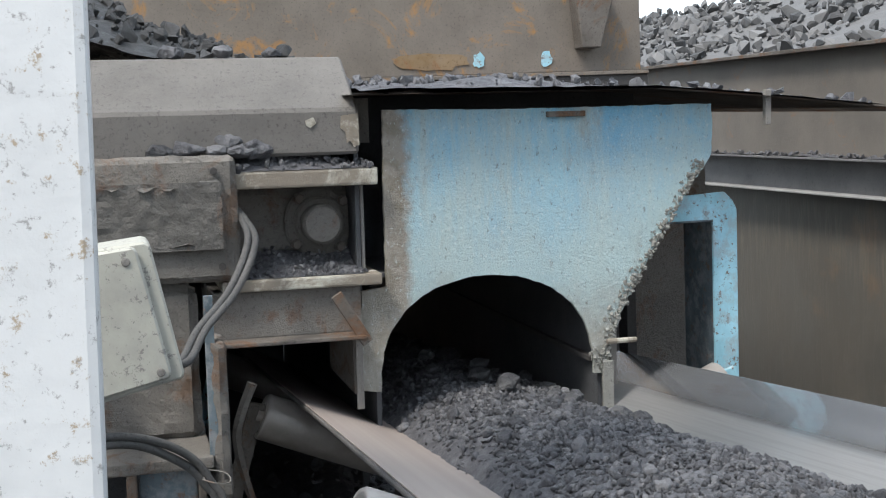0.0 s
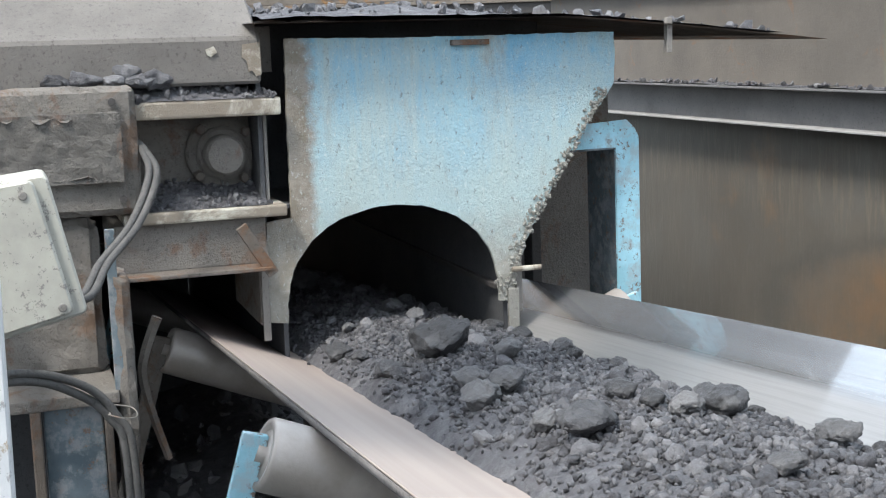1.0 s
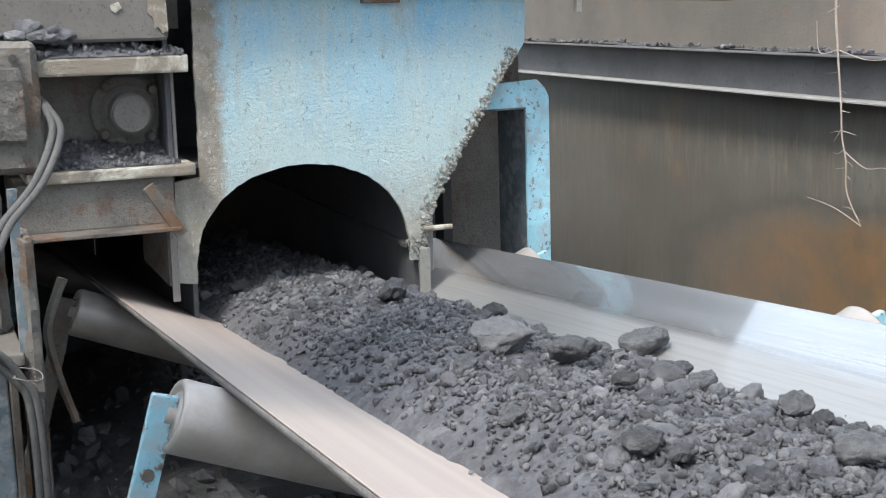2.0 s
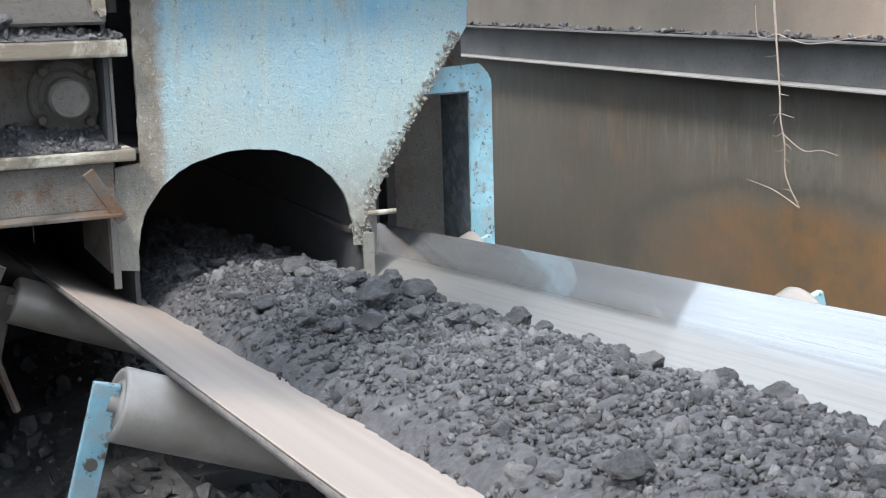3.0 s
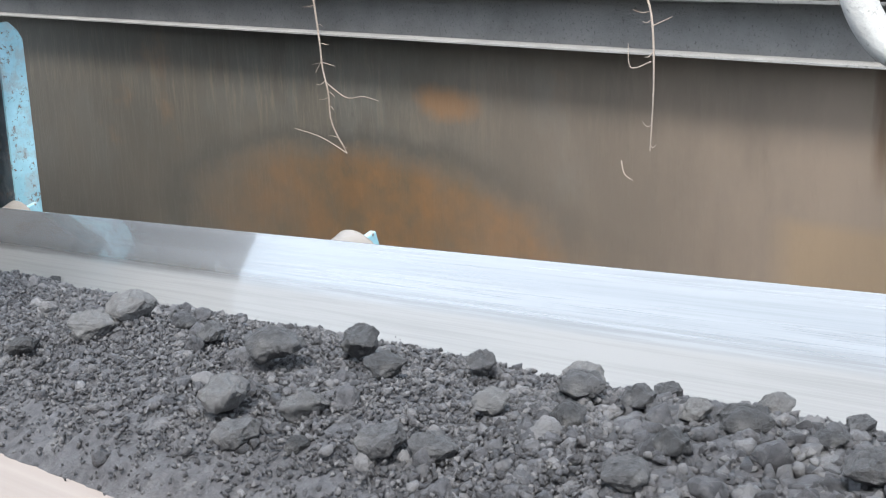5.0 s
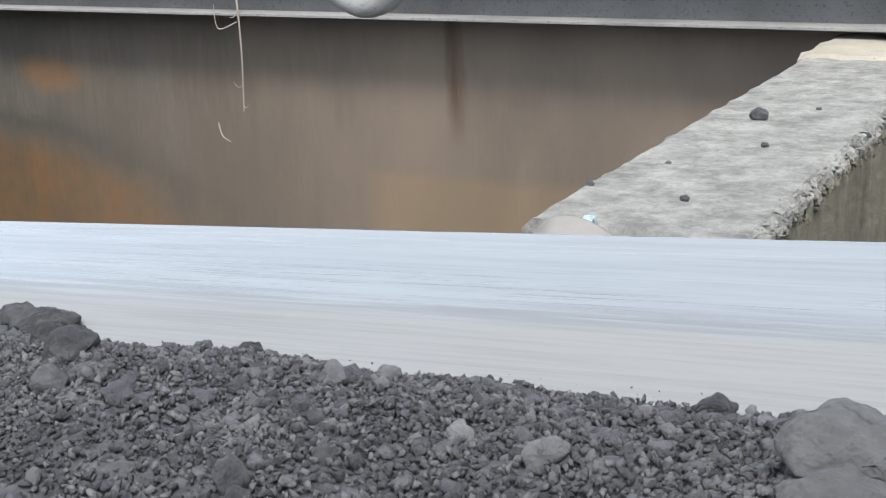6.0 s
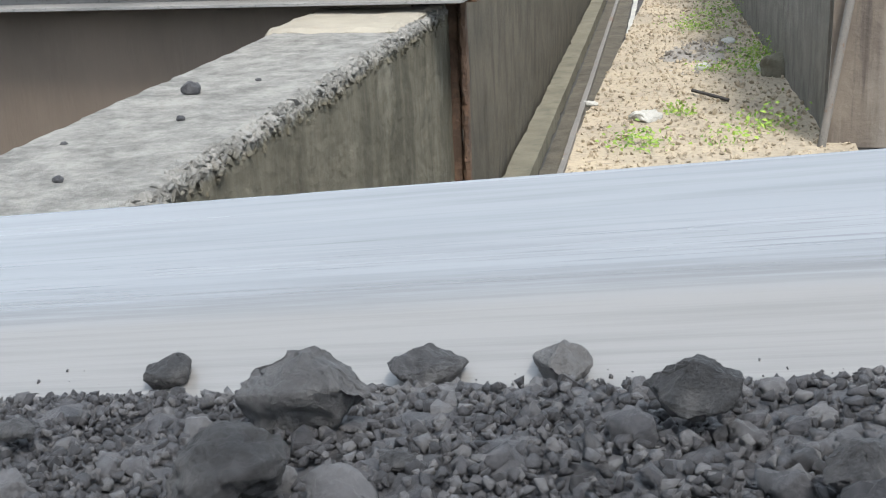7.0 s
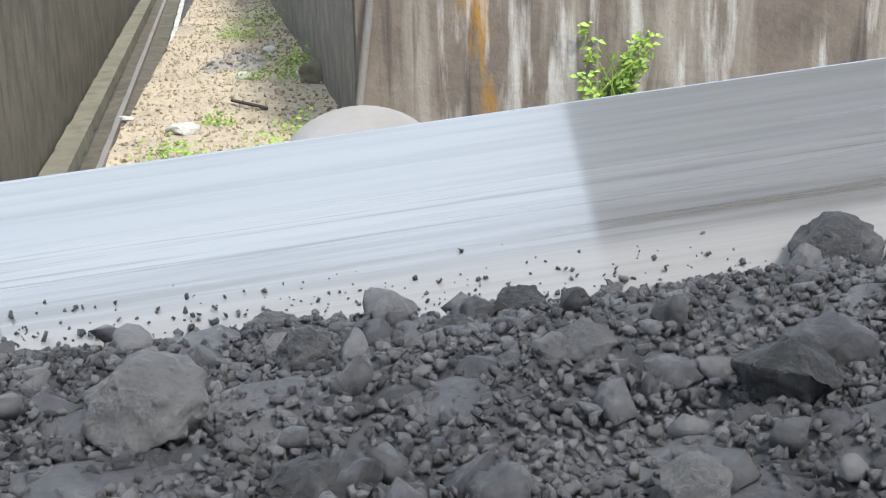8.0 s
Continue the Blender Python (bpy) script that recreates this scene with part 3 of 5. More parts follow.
# ---- ground ----
def build_ground():
    bm = bmesh.new()
    xs, ys = (-900, -22.5, -10.5, 900), (-900, 0.0, 1.6, 900)
    v = [[bm.verts.new((x, y, 0)) for y in ys] for x in xs]
    for i in range(3):
        for j in range(3):
            if (i, j) != (1, 1):
                bm.faces.new((v[i][j], v[i + 1][j], v[i + 1][j + 1], v[i][j + 1]))
    rim = (v[1][1], v[2][1], v[2][2], v[1][2])
    low = [bm.verts.new((p.co.x, p.co.y, -1.5)) for p in rim]
    bm.faces.new(low)
    for k in range(4):
        bm.faces.new((rim[k], rim[(k + 1) % 4], low[(k + 1) % 4], low[k]))
    tagged(mesh_object("ground", bm, GROUND), "black coal-dusted yard ground with a conveyor pit", "ground", kind="structure")


build_ground()


# ---- belt and idlers ----
def build_belt():
    belt = thing("conveyor_belt", (0, 0, 0), "polished grey rubber conveyor belt, troughed and dusty", "conveyor belt")
    xs = np.linspace(BACK, FRONT, 60)
    for name, d, mat in (("carrying_face", 0.0, BELT), ("belt_carcass", 0.004, RUBBER)):
        bm = bmesh.new()
        th = 0.012
        y0, y1 = (NEAR, FAR) if name == "belt_carcass" else (NEAR + 0.001, FAR - 0.001)
        yy = np.concatenate([[y0], np.linspace(y0 + 0.0012, y1 - 0.0012, 39), [y1]])
        rows = [[bm.verts.new((x, y, edge_z(x) - belt_drop(y) - d)) for y in yy] for x in xs]
        low = [[bm.verts.new((x, y, edge_z(x) - belt_drop(y) - d - (0.003 if d == 0 else th))) for y in yy] for x in xs]
        for i in range(len(xs) - 1):
            for j in range(40):
                bm.faces.new((rows[i][j], rows[i + 1][j], rows[i + 1][j + 1], rows[i][j + 1]))
                bm.faces.new((low[i][j], low[i][j + 1], low[i + 1][j + 1], low[i + 1][j]))
            bm.faces.new((rows[i][0], low[i][0], low[i + 1][0], rows[i + 1][0]))
            bm.faces.new((rows[i][-1], rows[i + 1][-1], low[i + 1][-1], low[i][-1]))
        for e in (0, -1):
            for j in range(40):
                bm.faces.new((rows[e][j], rows[e][j + 1], low[e][j + 1], low[e][j]))
        part(name, bm, mat, belt, smooth=True)
    return belt


build_belt()
R_IDLER = 0.054


def build_idler():
    """One troughing set: cross channel, two blue end brackets, inner brackets, three rollers."""
    idler = thing("idler_set", (0, 0, 0), "blue troughing idler set with worn pale rollers under the belt", "idler", "idlers under the belt")
    mid = (NEAR + FAR) / 2
    ang = math.atan2(DROP, WING)
    base = -DROP - 0.42
    part("cross_channel", box(-0.22, -0.16, NEAR - 0.12, FAR + 0.12, base - 0.05, base, 0.006), SHADE_STEEL, idler)
    for side in (-1, 1):
        dx = -0.2 if side < 0 else 0.0
        edge = Vector((dx, mid + side * (FAR - NEAR) / 2, -0.002 + SLOPE * dx))
        out = Vector((0, side * math.cos(ang), math.sin(ang)))
        up = Vector((0, -side * math.sin(ang), math.cos(ang)))
        length = 0.33
        outer = edge + out * (0.06 if side < 0 else 0.063) - up * R_IDLER
        axis = -out
        centre = outer + axis * length / 2
        turn = axis.to_track_quat("Z", "X").to_matrix().to_4x4()
        h = length / 2
        bm = box(-0.007, 0.007, -0.019, 0.019, -0.5, 0.026, 0.003)
        tilt = Matrix.Translation(outer + out * 0.016) @ pose(0, 0, 0, side * 17)
        bmesh.ops.transform(bm, matrix=tilt, verts=bm.verts)
        bracket = part("end_bracket", bm, BLUE, idler, "chipped light-blue steel bracket")
        bm = lathe([(0.009, -0.012), (0.009, 0.012)], 8, tilt @ pose(0, 0, -0.09, 0, 90))
        part("bolt", bm, STEEL_RUST, bracket)
        bm = lathe([(0.014, -h - 0.01), (0.014, -h + 0.002), (R_IDLER * 0.62, -h + 0.002), (R_IDLER * 0.7, -h + 0.008), (R_IDLER * 0.78, -h), (R_IDLER - 0.004, -h), (R_IDLER, -h + 0.006), (R_IDLER, h - 0.006), (R_IDLER - 0.004, h), (0.014, h), (0.014, h + 0.01)], 40)
        r = part("wing_roller", bm, ROLLER, idler, smooth=True)
        r.matrix_basis = Matrix.Translation(centre) @ turn
        inner = centre + axis * (h + 0.012)
        part("inner_bracket", box(dx - 0.025, dx + 0.025, inner.y - 0.004, inner.y + 0.004, base, inner.z + 0.01, 0.002), STEEL_DARK, idler)
    bm = lathe([(0.014, -0.18), (0.014, -0.17), (R_IDLER - 0.004, -0.17), (R_IDLER, -0.164), (R_IDLER, 0.164), (R_IDLER - 0.004, 0.17), (0.014, 0.17), (0.014, 0.18)], 32)
    r = part("centre_roller", bm, ROLLER, idler, smooth=True)
    r.matrix_basis = pose(0, mid, -DROP * 1.22 - R_IDLER - 0.01, 90)
    return idler


IDLER_X = [-2.6, -1.46, -0.17, 0.79]
IDLER_X = [IDLER_X[0] - 1.14 * k for k in range(15, 0, -1)] + IDLER_X + [IDLER_X[-1] + 1.14 * k for k in range(1, 14)]


def place_idlers():
    first = build_idler()
    made = []
    for k, x in enumerate(IDLER_X):
        m = pose(x, 0, edge_z(x) - 0.016)
        if k == 0:
            first.matrix_basis = m
            made.append(first)
        else:
            made.append(copy_thing(first, m))
    return made


IDLERS = place_idlers()
# the near bracket under the feeder: rusty brown, with its shade in the colour
for ob in IDLERS[IDLER_X.index(-2.6)].children:
    if ob.name.startswith("end_bracket") and sum(v.co.y for v in ob.data.vertices) < 0.7 * len(ob.data.vertices):
        ob.data = ob.data.copy()
        ob.data.materials[0] = STEEL_RUST
        ob["label"] = "rusty, dusty bracket coloured dark for the shade there"


def build_stringers():
    """The two long channels that carry the idlers, on trestle legs."""
    frame_ob = thing("conveyor_support", (0, 0, 0), "dark steel stringers and legs of the belt conveyor", "conveyor frame")
    for y in (NEAR - 0.1, FAR + 0.1):
        bm = bmesh.new()
        for y0, y1, z0, z1 in ((y - 0.004, y + 0.004, -0.7, -0.58), (y - 0.035, y + 0.035, -0.588, -0.58), (y - 0.035, y + 0.035, -0.7, -0.692)):
            box(BACK, FRONT, y0, y1, z0, z1, 0, bm)
        for v in bm.verts:
            v.co.z += edge_z(v.co.x)
        part("stringer", bm, SHADE_STEEL, frame_ob)
        for x in (0.9, 4.2, 7.5, 10.8, 14.1, 17.2, -5.6, -8.9):
            part("leg", box(x - 0.035, x + 0.035, y - 0.035, y + 0.035, 0, edge_z(x) - 0.7, 0.004), SHADE_STEEL, frame_ob)


build_stringers()
# added sheet: blocks light from the far side, dark like the void
tagged(mesh_object("side_sheet", box(-9, -1.75, FAR + 0.15, FAR + 0.156, 0, 0.72, 0), SHADE_STEEL), "added dark sheet shutting light out under the conveyor", "sheet")
tagged(mesh_object("rubber_strip", tube([(-2.5, 0.19, 1.1), (-2.5, 0.172, 1.06), (-2.5, 0.155, 1.01), (-2.5, 0.153, 0.97), (-2.5, 0.168, 0.89), (-2.5, 0.192, 0.8)], 0.012, 6, taper=0.7), STEEL_RUST), "torn dusty rubber strip hanging by the column", "rubber strip")


# ---- steel wall and its beam ----
def build_steel_wall():
    wall = tagged(mesh_object("wall_north", box(-14, -0.12, 3.1, 3.13, 0, 1.3, 0.0), WALL_STEEL), "weathered brown steel plate wall with rust bloom", "wall", kind="structure")
    tagged(mesh_object("wall_upper", box(-14, -0.12, 3.1, 3.13, 1.3, 1.86, 0.0), UPPER_STEEL), "paler dusty steel plate above the beam", "wall", kind="structure")
    beam = thing("wall_beam", (0, 0, 0), "grey dusty steel channel welded along the plate wall", "beam", kind="structure")
    part("web", box(-14, 0.0, 3.075, 3.1, 1.222, 1.372, 0), BEAM_STEEL, beam)
    part("top_flange", box(-14, 0.0, 2.985, 3.1, 1.372, 1.382, 0.002), BEAM_STEEL, beam)
    part("bottom_flange", box(-14, 0.02, 2.985, 3.1, 1.215, 1.222, 0.001), PALE_STEEL, beam, "pale flange edge")
    tagged(mesh_object("wall_cap", box(-14, -0.12, 3.04, 3.17, 1.86, 1.878, 0.003), STEEL_RUST), "rusty flat bar capping the steel wall", "trim", kind="structure")

    def grit(x, y):
        return 1.383 + 0.014 * max(0, noise.noise(Vector((x * 5, y * 9, 2))) + 0.2)

    tagged(heap("beam_grit", -9, -0.3, 2.99, 3.07, grit, 0.02, COAL, RNG, 900, (0.006, 0.03)), "coal grit lying along the beam's ledge", "coal grit", kind="stuff")


build_steel_wall()


# ---- hood over the belt ----
HX = -2.64


def build_hood():
    hood = thing("loading_hood", (0, 0, 0), "worn pale-blue steel loading hood with an arched mouth over the belt", "hood")
    stand(hood)
    arch = []
    cy, rx = 0.727, 0.245
    top = 1.264
    for k in range(25):
        a = math.pi * k / 24
        y = cy - rx * math.cos(a)
        z = 1.035 + (top - 1.035) * math.sin(a) ** 0.78
        arch.append((y, z))
    rnd = random.Random(5)
    right = [(0.972, 1.034), (1.0, 1.03), (1.012, 1.09), (1.037, 1.16), (1.075, 1.225), (1.117, 1.296), (1.165, 1.37), (1.22, 1.445), (1.264, 1.503), (1.268, 1.56), (1.265, 1.615)]
    left = [(0.503, 1.618), (0.5, 1.5), (0.5, 1.36), (0.5, 1.252), (0.446, 1.245), (0.44, 1.15), (0.439, 1.036)]
    outline = [(0.482, 1.03)] + arch[1:-1] + right + [(0.9, 1.613), (0.7, 1.614)] + left
    # ragged crust on the slanting side
    ragged = []
    for (a, b), (c, d) in zip(outline, outline[1:] + outline[:1]):
        steps = max(1, int(math.hypot(c - a, d - b) / 0.012))
        for k in range(steps):
            t = k / steps
            y, z = a + (c - a) * t, b + (d - b) * t
            j = 0.004 if 1.0 < y < 1.262 and z < 1.5 else 0.0012
            ragged.append((y + rnd.uniform(-j, j), z + rnd.uniform(-j, j)))
    bm = prism(ragged, HX - 0.012, HX, "x")
    part("front_plate", bm, HOOD_BLUE, hood)
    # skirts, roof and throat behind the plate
    # their near-black colour stands for the shade inside the throat
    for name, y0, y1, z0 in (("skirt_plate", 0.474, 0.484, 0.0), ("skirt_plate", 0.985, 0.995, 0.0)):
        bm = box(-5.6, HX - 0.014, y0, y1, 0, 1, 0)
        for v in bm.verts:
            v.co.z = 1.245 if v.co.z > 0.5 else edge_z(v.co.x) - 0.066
        part(name, bm, SHADE_STEEL, hood, "skirt plate coloured dark as the throat's shade")
    part("throat_roof", box(-5.6, HX - 0.014, 0.46, 1.02, 1.27, 1.28, 0.002), SHADE_STEEL, hood)
    part("throat_side", box(-5.6, HX - 0.014, 0.44, 0.45, 1.2, 1.6, 0.002), SHADE_STEEL, hood)
    part("throat_side", box(-5.6, HX - 0.014, 1.03, 1.04, 1.2, 1.6, 0.002), SHADE_STEEL, hood)
    # added panel, dark for the shaded gap between hood and roof sheet
    part("chute_front", box(-3.0, -2.98, 0.45, 1.22, 1.28, 1.655, 0.002), SHADE_STEEL, hood)
    part("seam_angle", box(-5.6, HX - 0.03, 0.97, 0.985, 1.055, 1.067, 0.002), STEEL_DARK, hood)
    # cement crust caked on the slanting edge
    rng = np.random.default_rng(31)
    t = rng.random(420)
    edge_y = np.interp(t, (0, 0.25, 1), (1.0, 1.037, 1.25))
    edge_zz = np.interp(t, (0, 0.25, 1), (1.04, 1.16, 1.49))
    spread = np.abs(rng.normal(0, 0.012, 420))
    sizes = 0.004 + 0.011 * rng.random(420) ** 2
    places = np.stack([np.full(420, HX + 0.001), edge_y - spread, edge_zz + spread * 0.3], 1)
    crust = array_object("crust", [scatter(places, sizes, CHIPS, rng)], CRUST)
    crust.parent = hood
    tagged(crust, "caked cement crust", kind="stuff")
    part("gap_plate", box(-2.78, -2.76, 0.447, 0.497, 1.55, 1.645, 0.002), STEEL_GREY, hood)
    part("lug", box(HX - 0.01, HX + 0.016, 0.868, 0.955, 1.594, 1.606, 0.002), STEEL_RUST, hood, "bent rusty lug")
    part("side_strap", box(HX + 0.002, HX + 0.01, 0.99, 1.016, 0.955, 1.06, 0.002), CRUST, hood, "worn hanging strap")
    part("side_strap", box(HX - 0.03, HX - 0.02, 1.02, 1.036, 1.0, 1.25, 0.002), STEEL_GREY, hood, "worn hanging strap")
    part("side_strap", box(HX + 0.004, HX + 0.012, 0.426, 0.442, 1.0, 1.165, 0.002), STEEL_GREY, hood, "worn hanging strap")
    part("cheek_plate", box(HX - 0.32, HX - 0.005, 0.424, 0.434, 1.03, 1.2, 0.002), STEEL_CRUST, hood)
    part("pin", lathe([(0.006, 0), (0.006, 0.07)], 10, pose(HX + 0.01, 1.0, 1.103, -90)), CREAM, hood)


build_hood()


def build_roof_sheet():
    """The flat sheet over the hood, sagging to one side, with coal lying on it."""
    bm = bmesh.new()
    ys = [0.42 + 0.046 * k for k in range(31)]

    def z(y):
        return 1.648 if y < 1.12 else 1.648 - 0.08 * (y - 1.12) ** 1.15 / 0.8

    front = [bm.verts.new((HX + 0.07 + (0.0 if y < 1.9 else 0), y, z(y))) for y in ys]
    rear = [bm.verts.new((-4.2, y, z(y) + 0.02)) for y in ys]
    for k in range(30):
        bm.faces.new((front[k], front[k + 1], rear[k + 1], rear[k]))
    made = bmesh.ops.solidify(bm, geom=bm.faces[:], thickness=0.006)
    sheet = stand(tagged(mesh_object("roof_sheet", bm, STEEL_RUST), "thin rusty steel sheet over the hood with coal on it", "sheet"))
    part("hanging_pin", box(HX + 0.04, HX + 0.056, 1.372, 1.386, 1.565, 1.642, 0.002), STEEL_GREY, sheet)

    def h(x, y):
        rise = 0.018 + 0.02 * noise.noise(Vector((x * 4, y * 6, 1)))
        fall = min(1, max(0, (y - 0.42) / 0.1)) * min(1, max(0, (HX + 0.05 - x) / 0.1)) * (1 if y < 0.9 else max(0.0, 1 - (y - 0.9) / 0.15))
        return z(y) + 0.0195 * (HX + 0.07 - x) / 1.63 + 0.007 + max(-0.004, rise * fall)

    stand(tagged(heap("sheet_coal", -4.1, HX + 0.03, 0.45, 1.7, h, 0.025, COAL, RNG, 800, (0.007, 0.036)), "loose coal lying on the roof sheet", "coal", kind="stuff"))


build_roof_sheet()


def build_upper_hopper():
    hopper = thing("feed_hopper", (0, -0.05, 0.05), "tall grey-brown steel hopper above the hood, rust and blue paint traces", "hopper")
    part("front_wall", box(-4.25, -4.2, -0.9, 1.875, 1.72, 2.5, 0.004), HOPPER, hopper)
    part("side_wall", box(-6.2, -4.25, 1.83, 1.87, 1.72, 2.5, 0.004), HOPPER, hopper)
    part("back_wall", box(-6.25, -6.2, -0.9, 1.87, 0.0, 2.5, 0.004), HOPPER, hopper)
    part("bottom_channel", box(-4.26, -4.14, -0.9, 1.875, 1.665, 1.705, 0.004), STEEL_DARK, hopper)
    part("lip_channel", box(-4.19, -4.13, -0.9, 1.875, 1.705, 1.718, 0.002), HOPPER, hopper)
    part("gusset", prism([(1.62, 1.8), (1.69, 1.8), (1.75, 2.0), (1.6, 2.0)], -4.2, -4.12, "x", 0.004), STEEL_RUST, hopper, "rusted gusset")
    rnd = random.Random(12)

    def patch(y0, y1, z0, z1):
        ring = []
        for k in range(18):
            a = 2 * math.pi * k / 18
            r = rnd.uniform(0.75, 1.1)
            ring.append(((y0 + y1) / 2 + (y1 - y0) / 2 * r * math.cos(a), (z0 + z1) / 2 + (z1 - z0) / 2 * r * math.sin(a)))
        return prism(ring, -4.2, -4.196, "x")

    part("rust_scale", patch(0.95, 1.23, 1.735, 1.805), ORANGE, hopper, "flaking orange rust")
    for y in (1.24, 1.49):
        part("paint_patch", patch(y, y + 0.045, 1.74, 1.8), BLUE, hopper, "old light-blue paint")
    for x, y in ((-4.3, -0.85), (-4.3, 1.8), (-6.2, -0.85), (-6.2, 1.8)):
        part("leg", box(x - 0.06, x + 0.06, y - 0.06, y + 0.06, -0.05, 1.8, 0.005), STEEL_DARK, hopper)


build_upper_hopper()


def build_blue_post():
    post = thing("blue_bracket_post", (0, 0, 0), "chipped light-blue steel post bent over at the top beside the hood", "post")
    y0, y1, z1 = 1.348, 1.411, 1.42
    out = [(y0, 0.0), (y1, 0.0), (y1, 1.376), (y1 - 0.012, 1.4), (1.378, z1), (1.16, 1.41), (1.16, 1.353), (y0, 1.355)]
    part("front_flange", prism(out, -2.728, -2.72, "x", 0.0015), BLUE, post)
    # webs coloured darker than the flange: shade on the post's inner sides
    part("side_web", box(-2.89, -2.728, y0 + 0.002, y0 + 0.01, 0.0, 1.349, 0.001), BLUE_FADED_SHADE, post)
    part("outer_web", box(-2.89, -2.728, y1 - 0.01, y1 - 0.002, 0.0, 1.363, 0.001), BLUE_FADED_SHADE, post)
    part("head_web", box(-2.89, -2.728, 1.14, y1 - 0.02, 1.348, 1.356, 0.001), BLUE_FADED_SHADE, post)
    rear = thing("rear_post", (0, 0, 0), "dark crusted steel upright behind the hood", "post")
    part("upright", box(-3.06, -3.0, 1.235, 1.262, 0, 1.5, 0.003), STEEL_DARK, rear)
    part("panel", box(-3.08, -3.06, 1.262, 1.5, 0, 1.5, 0.003), STEEL_CRUST, rear)


build_blue_post()


# ---- feeder housing beside the belt ----
def build_feeder():
    feeder = thing("feeder_housing", (0, 0, 0), "dust-caked grey steel feeder housing with ledges and a shaft bearing", "machine housing")
    stand(feeder)
    prof = [(-2.62, 1.53), (-2.62, 1.622), (-2.8, 1.735), (-3.5, 1.735), (-3.5, 1.53)]
    bm = prism(prof, -1.3, 0.447, "y", 0.006)
    part("cover", bm, STEEL_COVER, feeder)
    part("paint_flake", prism([(0.41, 1.608), (0.446, 1.612), (0.447, 1.548), (0.436, 1.544), (0.428, 1.557), (0.421, 1.553), (0.418, 1.575), (0.408, 1.583)], -2.6195, -2.6165, "x"), CREAM, feeder, "peeling cream paint")
    part("paint_flake", prism([(0.335, 1.6), (0.352, 1.606), (0.358, 1.594), (0.345, 1.585), (0.337, 1.59)], -2.6195, -2.6165, "x"), CREAM, feeder, "peeling cream paint")
    part("upper_ledge", box(-2.95, -2.6, 0.178, 0.481, 1.467, 1.503, 0.006), CREAM, feeder)
    part("lower_ledge", box(-2.95, -2.6, 0.15, 0.484, 1.262, 1.286, 0.005), CREAM, feeder)
    part("recess_back", rough_box(-2.85, -2.758, 0.13, 0.455, 1.286, 1.467, 0.02, 0.004), STEEL_CRUST, feeder)
    flange = part("bearing_flange", lathe([(0.075, 0), (0.075, 0.016), (0.07, 0.02), (0.056, 0.022), (0.056, 0.034), (0.05, 0.04)], 40, pose(-2.76, 0.375, 1.386, 0, 90)), STEEL_CRUST, feeder)
    part("shaft_cap", lathe([(0.041, 0.0), (0.041, 0.066), (0.036, 0.074), (0.014, 0.076)], 36, pose(-2.74, 0.372, 1.386, 0, 90)), STEEL_CRUST, flange)
    for a in (40, 130, 220, 310):
        y, z = 0.375 + 0.068 * math.cos(radians(a)), 1.386 + 0.068 * math.sin(radians(a))
        part("flange_bolt", lathe([(0.012, 0), (0.012, 0.014), (0.009, 0.016), (0.009, 0.024)], 6, pose(-2.742, y, z, 0, 90)), STEEL_RUST, flange)
    part("end_plate", box(-2.76, -2.66, 0.452, 0.46, 1.286, 1.467, 0.002), STEEL_GREY, feeder)
    part("crusted_plate", rough_box(-2.61, -2.577, -0.6, 0.186, 1.289, 1.538, 0.013, 0.007), STEEL_CRUST, feeder, "steel plate caked with hardened coal dust")
    part("caked_crust", rough_box(-2.579, -2.562, -0.6, 0.163, 1.345, 1.497, 0.01, 0.014), CAKE, feeder, "hardened coal-dust cake with a reddish rim")
    for y, z in ((0.14, 1.507), (0.15, 1.32), (-0.05, 1.3)):
        part("plate_bolt", lathe([(0.008, 0), (0.008, 0.006)], 6, pose(-2.575, y, z, 0, 90)), STEEL_DARK, feeder)
    part("under_web", box(-2.95, -2.62, 0.13, 0.44, 1.165, 1.262, 0.004), STEEL_CRUST, feeder)
    part("under_flange", box(-2.95, -2.56, 0.13, 0.44, 1.158, 1.166, 0.002), STEEL_RUST, feeder)
    bm = box(-0.006, 0.006, -0.012, 0.012, -0.06, 0.06, 0.002)
    bmesh.ops.transform(bm, matrix=pose(-2.57, 0.41, 1.2, 32), verts=bm.verts)
    part("stay", bm, STEEL_RUST, feeder)
    part("back_panel", rough_box(-2.75, -2.6, -0.6, 0.1, 0.97, 1.285, 0.02, 0.012), STEEL_CRUST, feeder)
    part("flat_bar", box(-2.455, -2.445, 0.1, 0.118, 0.975, 1.28, 0.002), BLUE_FADED_SHADE, feeder, "thin bar with old blue paint")
    part("column", rough_box(-2.56, -2.44, 0.106, 0.141, 0, 1.195, 0.014, 0.004), STEEL_CRUST, feeder)
    part("step_plate", box(-2.95, -2.43, -1.3, 0.106, 0.955, 0.978, 0.004), STEEL_CRUST, feeder)
    part("lower_column", box(-2.52, -2.45, -0.036, 0.074, 0, 0.955, 0.005), BLUE_FADED_SHADE, feeder)
    part("lower_flange", box(-2.46, -2.43, -0.06, -0.04, 0, 0.955, 0.003), STEEL_RUST, feeder)
    part("lower_flange", box(-2.46, -2.43, 0.075, 0.09, 0, 0.955, 0.003), STEEL_RUST, feeder)
    # next three are added to shut light out of the void under the feeder
    part("dark_floor", box(-4.2, -2.96, 0.1, 0.44, 1.165, 1.185, 0.0), SHADE_STEEL, feeder)
    part("rear_sheet", box(-4.22, -4.2, -1.3, 0.47, 0.0, 1.7, 0.0), SHADE_STEEL, feeder)
